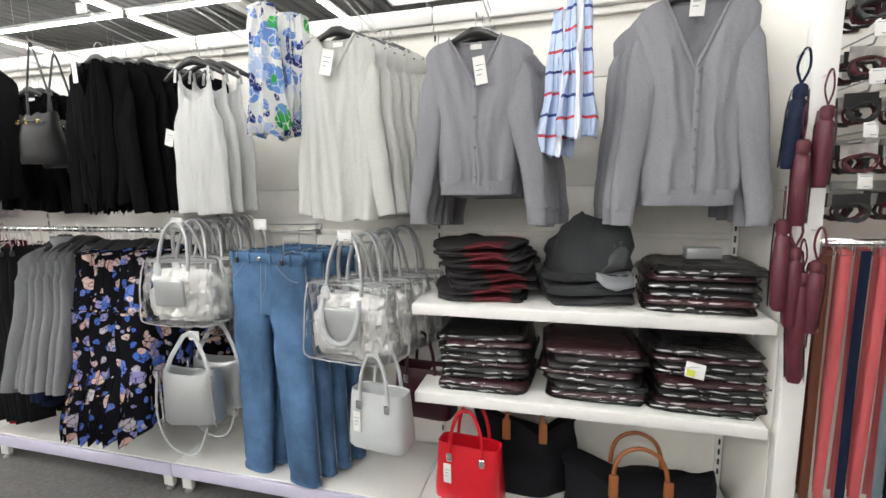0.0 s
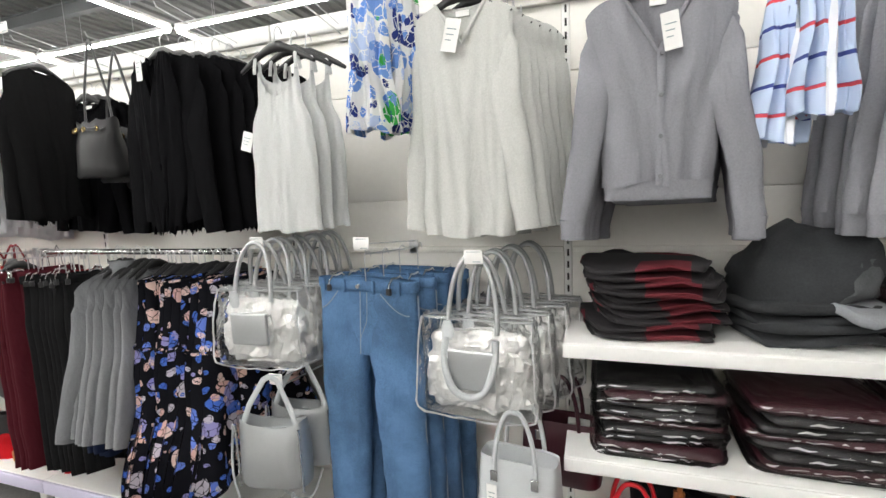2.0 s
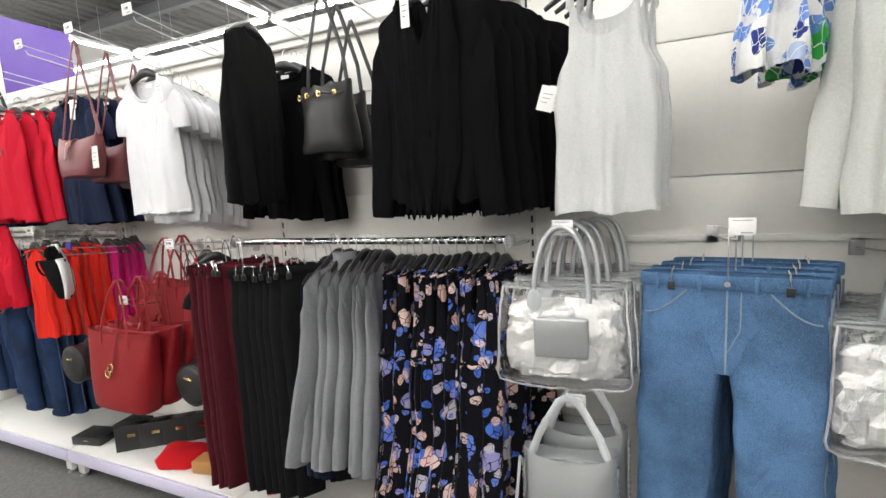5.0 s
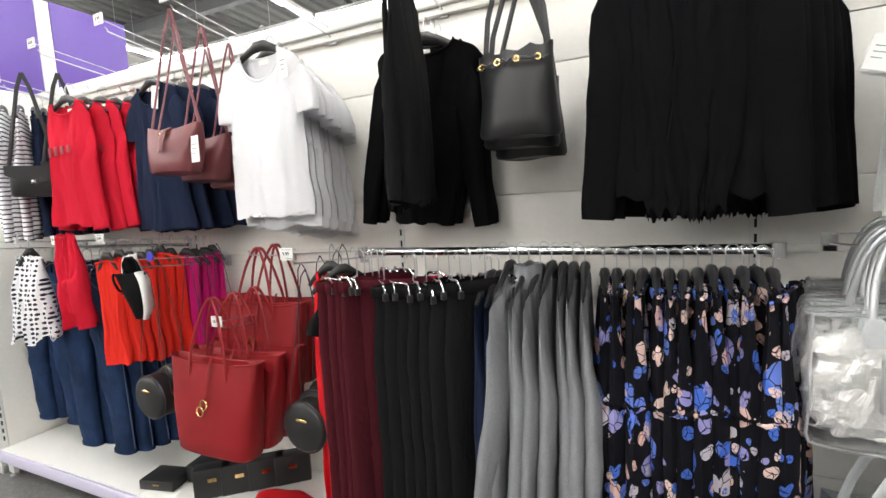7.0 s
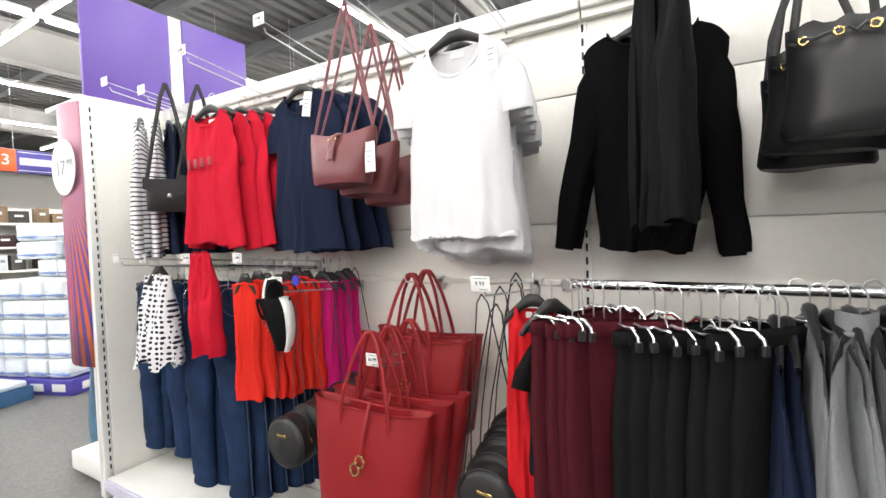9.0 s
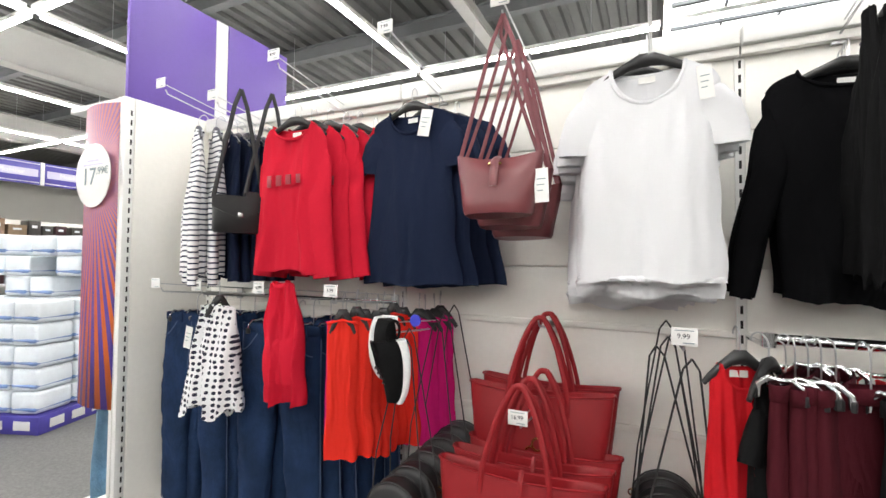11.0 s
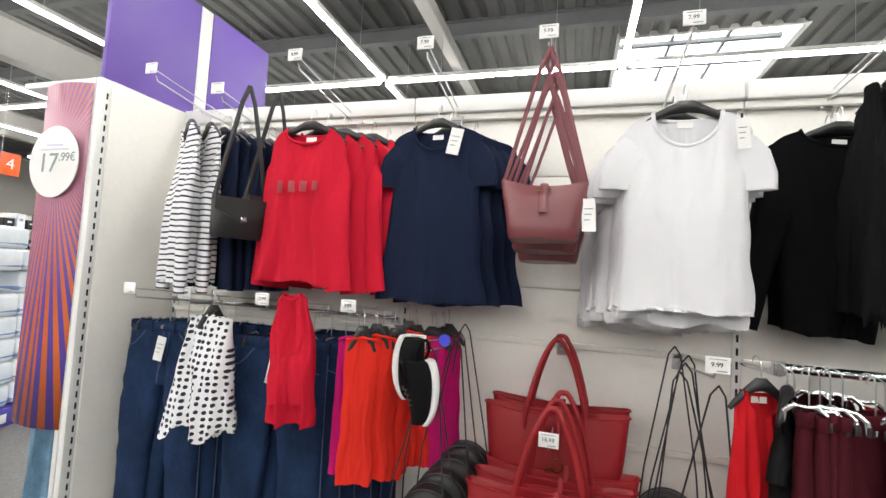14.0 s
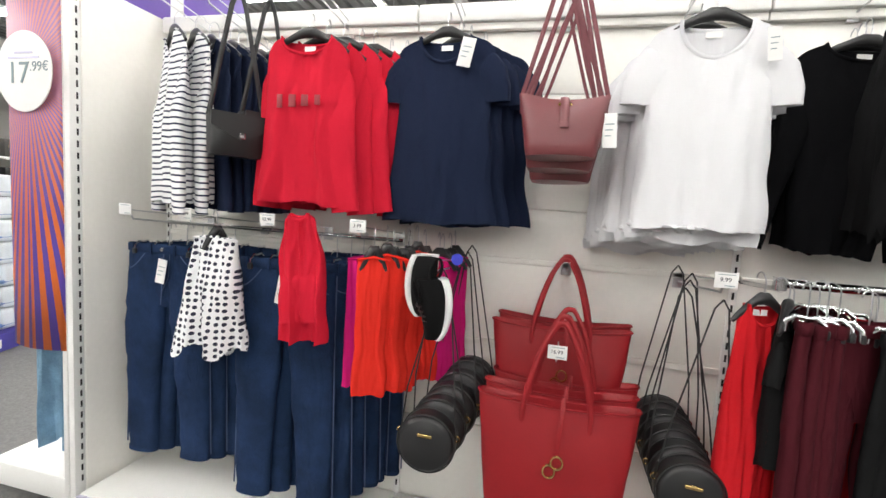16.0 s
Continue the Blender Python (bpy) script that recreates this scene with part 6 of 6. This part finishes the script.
boxed("card", -0.035, 0.035, -0.002, 0.002, -0.028, 0.028, PAPER, tk, 0.001)
boxed("yellow_field", -0.03, 0.0, -0.0035, -0.0022, -0.024, 0.0, surface("yellow_print", (0.55, 0.6, 0.06), 0.5, bump=0), tk, 0)
tk2 = thing("ticket_holder", "clear ticket holder lying on wrapped scarves", "price ticket", m=pose(1.15, 1.98, 1.268))
boxed("block", -0.065, 0.065, -0.03, 0.03, 0.0, 0.045, SILVER, tk2, 0.004)

# ---- boxes and oddments on the base deck of the fourth bay ----
def wallet_box(m, w, d, h, label):
    g = thing("gift_box", label, "box", "black boxes on the base deck", m)
    part("box", box(bmesh.new(), -w / 2, w / 2, -d / 2, d / 2, 0, h, 0.004), BLACKLEATHER, g)
    part("name_plate", box(bmesh.new(), -0.02, 0.02, -d / 2 - 0.002, -d / 2 - 0.0005, h * 0.55, h * 0.68), GOLD, g)
    return g


wallet_box(pose(-3.95, 1.84, 0.172, 0, 0, 12), 0.20, 0.14, 0.05, "flat black wallet lying on the base deck")
wallet_box(pose(-3.78, 1.96, 0.172, 0, 0, 10), 0.16, 0.14, 0.09, "black wallet box on the base deck")
for k in range(4):
    wallet_box(pose(-3.62 + 0.10 * k, 1.86 + 0.075 * k, 0.172, 0, 0, 40), 0.17, 0.075, 0.15, "upright black bag in a row on the base deck")
g = thing("cloth_pouch", "red cloth pouch lying on the base deck", "pouch", m=pose(-3.20, 1.86, 0.172, 0, 0, 25))
part("cloth", rough_up(loft(bmesh.new(), [(0, 0, z, 0.15 * a, 0.09 * a, 2.6) for z, a in ((0.0, 0.95), (0.03, 1.0), (0.07, 0.8), (0.095, 0.4))], 32), 0.016, 12), REDTR, g)
g = thing("leather_case", "small tan case on the base deck", "case", m=pose(-2.99, 1.84, 0.172, 0, 0, 10))
part("case", box(bmesh.new(), -0.07, 0.07, -0.05, 0.05, 0, 0.07, 0.012), surface("ochre_leather", (0.40, 0.20, 0.06), 0.5), g)

# pale jeans on the stand behind the banner
g = panel_cloth("jeans", "pale blue denim trousers under the banner", "jeans", "pale jeans on the end stand", DENIM_P, 0.15, 0.14, 1.75, 0.04, 8, 0.02, 2.0, 0.05)
row_of(g, pose(-5.60, 1.86, 2.05, 0, 0, 10), 3, (0.02, 0.10, 0), 0.02, 12)

# ---- umbrellas on the side panel, accessories of the next bay ----
def umbrella(m, material, length=0.24):
    g = thing("umbrella", "folded maroon umbrella in a clear sleeve on a wrist strap", "umbrella", "folding umbrellas on the side panel", m)
    part("canopy_roll", rough_up(loft(bmesh.new(), [(0, 0, -length * t, r, r, 2.2) for t, r in ((0.16, 0.014), (0.2, 0.021), (0.5, 0.024), (0.95, 0.021), (1.0, 0.015))], 16), 0.005, 40), material, g)
    part("handle", loft(bmesh.new(), [(0, 0, -length * t, r, r, 2) for t, r in ((0.0, 0.012), (0.03, 0.019), (0.14, 0.019), (0.17, 0.014))], 14), material, g)
    part("wrist_strap", sweep(bmesh.new(), [(0, 0, 0), (-0.018, 0, 0.05), (-0.006, 0, 0.10), (0.008, 0, 0.10), (0.016, 0, 0.05), (0, 0, 0)], 0.004, 6, 0.4), material, g)
    f = part("clear_sleeve", rough_up(loft(bmesh.new(), [(0, 0, -length * t, r, r, 2.2) for t, r in ((0.05, 0.022), (0.3, 0.029), (0.98, 0.027))], 16, (False, False)), 0.004, 30), FILM, g, "clear plastic sleeve")
    f.visible_shadow = False
    return g


for k, (x, z, l) in enumerate(((1.315, 1.87, 0.26), (1.385, 1.80, 0.25), (1.325, 1.70, 0.27), (1.30, 1.45, 0.30), (1.36, 1.28, 0.26), (1.395, 1.32, 0.24), (1.355, 1.14, 0.24), (1.335, 1.36, 0.27))):
    umbrella(pose(x, 1.69 - 0.012 * (k % 3), z, 0, 4 - 3 * (k % 3), 25 * k), NAVY if k == 0 else UMBR, l)
    part("peg_rod", sweep(bmesh.new(), [(x, 1.73, z + 0.09), (x, 1.67, z + 0.098)], 0.0025, 6), WIRE, endr)

nb = thing("accessory_wall", "cream back panel of the neighbouring accessory bay", "back panel")
boxed("sheet", 1.37, 3.2, BACK, BACK + 0.05, 0.0, TOP, WALLPAINT, nb, 0.003)
boxed("base", 1.43, 3.2, FRONT, BACK - 0.004, 0.0, 0.17, SHELFWHITE, nb, 0.004)
boxed("top_rail", 1.43, 3.2, BACK - 0.05, BACK - 0.002, 2.325, TOP, SHELFWHITE, nb, 0.004)
CARD = [BLACKPL, surface("clear_pack_card", (0.40, 0.38, 0.36), 0.3, var=0.5, scale=30, bump=0.3), surface("glitter_bits", (0.10, 0.03, 0.035), 0.25, metal=0.3, var=0.7, scale=40, bump=0.4)]
first = None
for r, z in enumerate((2.16, 1.99, 1.85, 1.69, 1.53)):
    for c in range(5):
        x = 1.53 + 0.15 * c
        peg(x, z, 0.44, 0.0, True, "", group="pegs of the accessory bay", width=0.04)
        for k in range(4):
            q = thing("hair_accessory", "dark hair accessory on a small card", "accessory", "carded accessories", pose(x + R.uniform(-0.01, 0.01), 1.78 + 0.05 * k, z - 0.004, 0, R.uniform(-5, 5), R.uniform(-12, 12)))
            part("card", box(bmesh.new(), -0.05, 0.05, -0.001, 0.001, -0.045, 0.0, 0), CARD[(r + c + k) % 2], q, smooth=False)
            part("hair_band", rough_up(sweep(bmesh.new(), [(0.042 * math.cos(t), -0.012, -0.06 + 0.028 * math.sin(t)) for t in (2 * math.pi * i / 14 for i in range(14))], 0.007, 6, closed=True), 0.010, 50, c + k), CARD[2 if (r + k) % 2 else 0], q)
belt_cols = [surface("coral_belt", (0.55, 0.10, 0.11), 0.4, bump=0.1), surface("brown_belt", (0.13, 0.04, 0.02), 0.45, bump=0.1), NAVY, surface("rose_belt", (0.60, 0.17, 0.18), 0.4, bump=0.1), surface("grey_blue_belt", (0.13, 0.17, 0.2), 0.45, bump=0.1)]
order = [1, 1, 1, 0, 3, 0, 2, 0, 3, 0, 0, 3, 4, 0, 3, 0, 2, 0, 3, 0, 3, 4, 0, 3, 0, 0, 2, 3, 0, 3]
for k, c in enumerate(order):
    x = 1.465 + 0.018 * k
    q = thing("belt", "narrow leather belt hanging from a rack", "belt", "hanging belts", pose(x, 1.76 + 0.05 * (k % 3), 1.36))
    part("strap", sweep(bmesh.new(), [(0.006 * math.sin(3 * t + k), 0.01 * math.sin(4 * t + k), -0.02 - 0.92 * t) for t in (i / 12 for i in range(13))], 0.015, 6, 0.22), belt_cols[c], q)
    part("buckle", sweep(bmesh.new(), [(sx * 0.018, 0, sz) for sx, sz in ((-1, 0.0), (1, 0.0), (1, -0.035), (-1, -0.035))], 0.003, 6, closed=True), CHROME, q)
bar = thing("belt_bar", "chrome bar that carries the belts", "rail")
for y in (1.76, 1.81, 1.86):
    part("rod", sweep(bmesh.new(), [(1.44, y, 1.365), (2.2, y, 1.365)], 0.004, 6, up=(0, 0, 1)), CHROME, bar)
for x in (1.445, 2.19):
    part("arm", sweep(bmesh.new(), [(x, BACK - 0.002, 1.36), (x, 1.755, 1.365)], 0.005, 6), CHROME, bar)

# ---- beyond the end of the run: stacks of tissue packs, far shelving, hanging signs ----
pallet = thing("pallet_base", "blue and white printed pallet wrap under tissue packs", "pallet")
boxed("skirt", -9.2, -8.05, 2.75, 3.95, 0.0, 0.16, BLUESIGN, pallet, 0.004)
for k in range(3):
    boxed("white_mark", -8.045, -8.040, 2.85 + 0.22 * k, 2.99 + 0.22 * k, 0.04, 0.12, PAPER, pallet, 0.002)
for k in range(4):
    boxed("white_mark", -9.1 + 0.27 * k, -8.94 + 0.27 * k, 2.742, 2.748, 0.04, 0.12, PAPER, pallet, 0.002)
pk = thing("tissue_pack", "white and blue wrapped pack of tissue rolls", "tissue pack", "tissue packs on the pallet")
part("wrap", rough_up(box(bmesh.new(), -0.13, 0.13, -0.18, 0.18, 0.0, 0.20, 0.03), 0.01, 9), TISSUE, pk)
part("printed_band", box(bmesh.new(), -0.134, 0.134, -0.184, 0.184, 0.02, 0.075, 0.03), TISSUEB, pk)
first = True
for lv in range(8):
    for i in range(4):
        for j in range(3):
            if lv >= 5 and (j < 1 or (i + j + lv) % 3 == 0):
                continue
            m = pose(-9.06 + 0.275 * i + R.uniform(-.01, .01), 2.95 + 0.38 * j + R.uniform(-.01, .01), 0.165 + 0.205 * lv, 0, 0, R.uniform(-4, 4))
            if first:
                pk.matrix_basis = m
                first = False
            else:
                copy_thing(pk, m)
film = thing("stretch_film", "clear stretch film round the stacked packs", "packing film")
fl = part("film", rough_up(loft(bmesh.new(), [(-8.64, 3.33, z, 0.575, 0.60, 8) for z in (0.17, 0.4, 0.7, 1.0)], 60, (False, False)), 0.012, 6), FILM, film)
fl.visible_shadow = False
turned = Matrix.Translation((-7.88, 2.5, 0)) @ pose(0, 0, 0, 0, 0, 20) @ Matrix.Translation((8.05, -2.75, 0))
for o in [o for o in scene.objects if o.parent is None and o.name.startswith(("pallet_base", "tissue_pack", "stretch_film"))]:
    o.matrix_basis = turned @ o.matrix_basis
crate = thing("blue_crate", "low blue carton tray on the floor beside the pallet", "box", m=pose(-8.42, 2.02, 0, 0, 0, 15))
boxed("tray", -0.3, 0.3, -0.2, 0.2, 0.0, 0.14, surface("blue_carton", (0.03, 0.10, 0.22), 0.6), crate, 0.005)
boxed("contents", -0.27, 0.27, -0.17, 0.17, 0.14, 0.2, TISSUE, crate, 0.02)


def rack(x, y, turn, n_bays, group):
    """Far shelving with dark cartons and bottles of goods, plain blocks at this distance."""
    for b in range(n_bays):
        g = thing("store_rack", "white shop rack with dark boxed goods", "shelving", group, pose(x, y, 0, 0, 0, turn) @ pose(1.25 * b, 0, 0))
        for z in (0.15, 0.65, 1.1, 1.55, 2.0):
            boxed("shelf", 0, 1.24, 0, 0.5, z - 0.03, z, SHELFWHITE, g, 0.004)
            boxed("price_strip", 0, 1.24, -0.015, -0.001, z - 0.045, z, PAPER, g, 0.002)
        boxed("rear", 0, 1.24, 0.5, 0.53, 0, 2.3, WALLPAINT, g, 0.003)
        for s in (0.0, 1.225):
            boxed("side_post", s, s + 0.015, 0.48, 0.5, 0, 2.3, SHELFWHITE, g, 0.001)
        for z in (0.15, 0.65, 1.1, 1.55, 2.0):
            xx = 0.03
            while xx < 1.1:
                w, h, d = R.uniform(0.12, 0.30), R.uniform(0.18, 0.36), R.uniform(0.2, 0.4)
                w = min(w, 1.22 - xx)
                c = thing("carton", "small boxed article on a far shelf", "box", "boxed goods on far racks", g.matrix_basis @ pose(xx, 0.04, z + 0.001))
                boxed("box", 0, w, 0, d, 0, h, R.choice([DARKBOX, DARKBOX, BROWNBOX, TISSUE, PACKR, BLACKPL]), c, 0.004)
                boxed("label", w * 0.25, w * 0.7, -0.004, -0.001, h * 0.5, h * 0.68, R.choice([PAPER, TISSUE, GREYINK, BROWNBOX]), c, 0)
                xx += w + R.uniform(0.004, 0.05)


rack(-13.6, 2.9, 90, 4, "racks across the hall")
rack(-13.6, 0.35, 90, 2, "racks across the hall")


def aisle_sign(m):
    """Hanging sign of two violet halves: a word on each, an orange number square at each end."""
    g = thing("aisle_sign", "violet hanging sign with orange number squares", "sign", "", m)
    for s, number in ((-1, "3"), (1, "4")):
        boxed("half_board", min(s * 0.03, s * 1.05), max(s * 0.03, s * 1.05), -0.02, 0.02, -0.185, 0.185, BLUESIGN, g, 0.004)
        sq = boxed("number_square", s * 0.915 - 0.135, s * 0.915 + 0.135, -0.026, -0.021, -0.18, 0.18, ORANGESIGN, g, 0.002, "orange number square")
        words(number, 0.24, PAPER, sq, pose(s * 0.915, -0.0285, 0, 90))
        band = boxed("pale_band", s * 0.40 - 0.34, s * 0.40 + 0.34, -0.024, -0.021, -0.06, 0.06, LILAC, g, 0)
        words("Mobilier", 0.10, PAPER, band, pose(s * 0.40, -0.0265, 0, 90))
        for z in (-0.15, 0.15):
            boxed("white_line", s * 0.40 - 0.36, s * 0.40 + 0.36, -0.024, -0.021, z - 0.006, z + 0.006, PAPER, g, 0)
        part("wire", sweep(bmesh.new(), [(s * 0.8, 0, 0.185), (s * 0.8, 0, ROOF - m.translation.z)], 0.003, 5), WIRE, g)
    boxed("white_joint", -0.028, 0.028, -0.025, 0.025, -0.19, 0.19, PAPER, g, 0.003)
    return g


aisle_sign(pose(-12.0, 4.21, 2.945, 0, 0, 90))
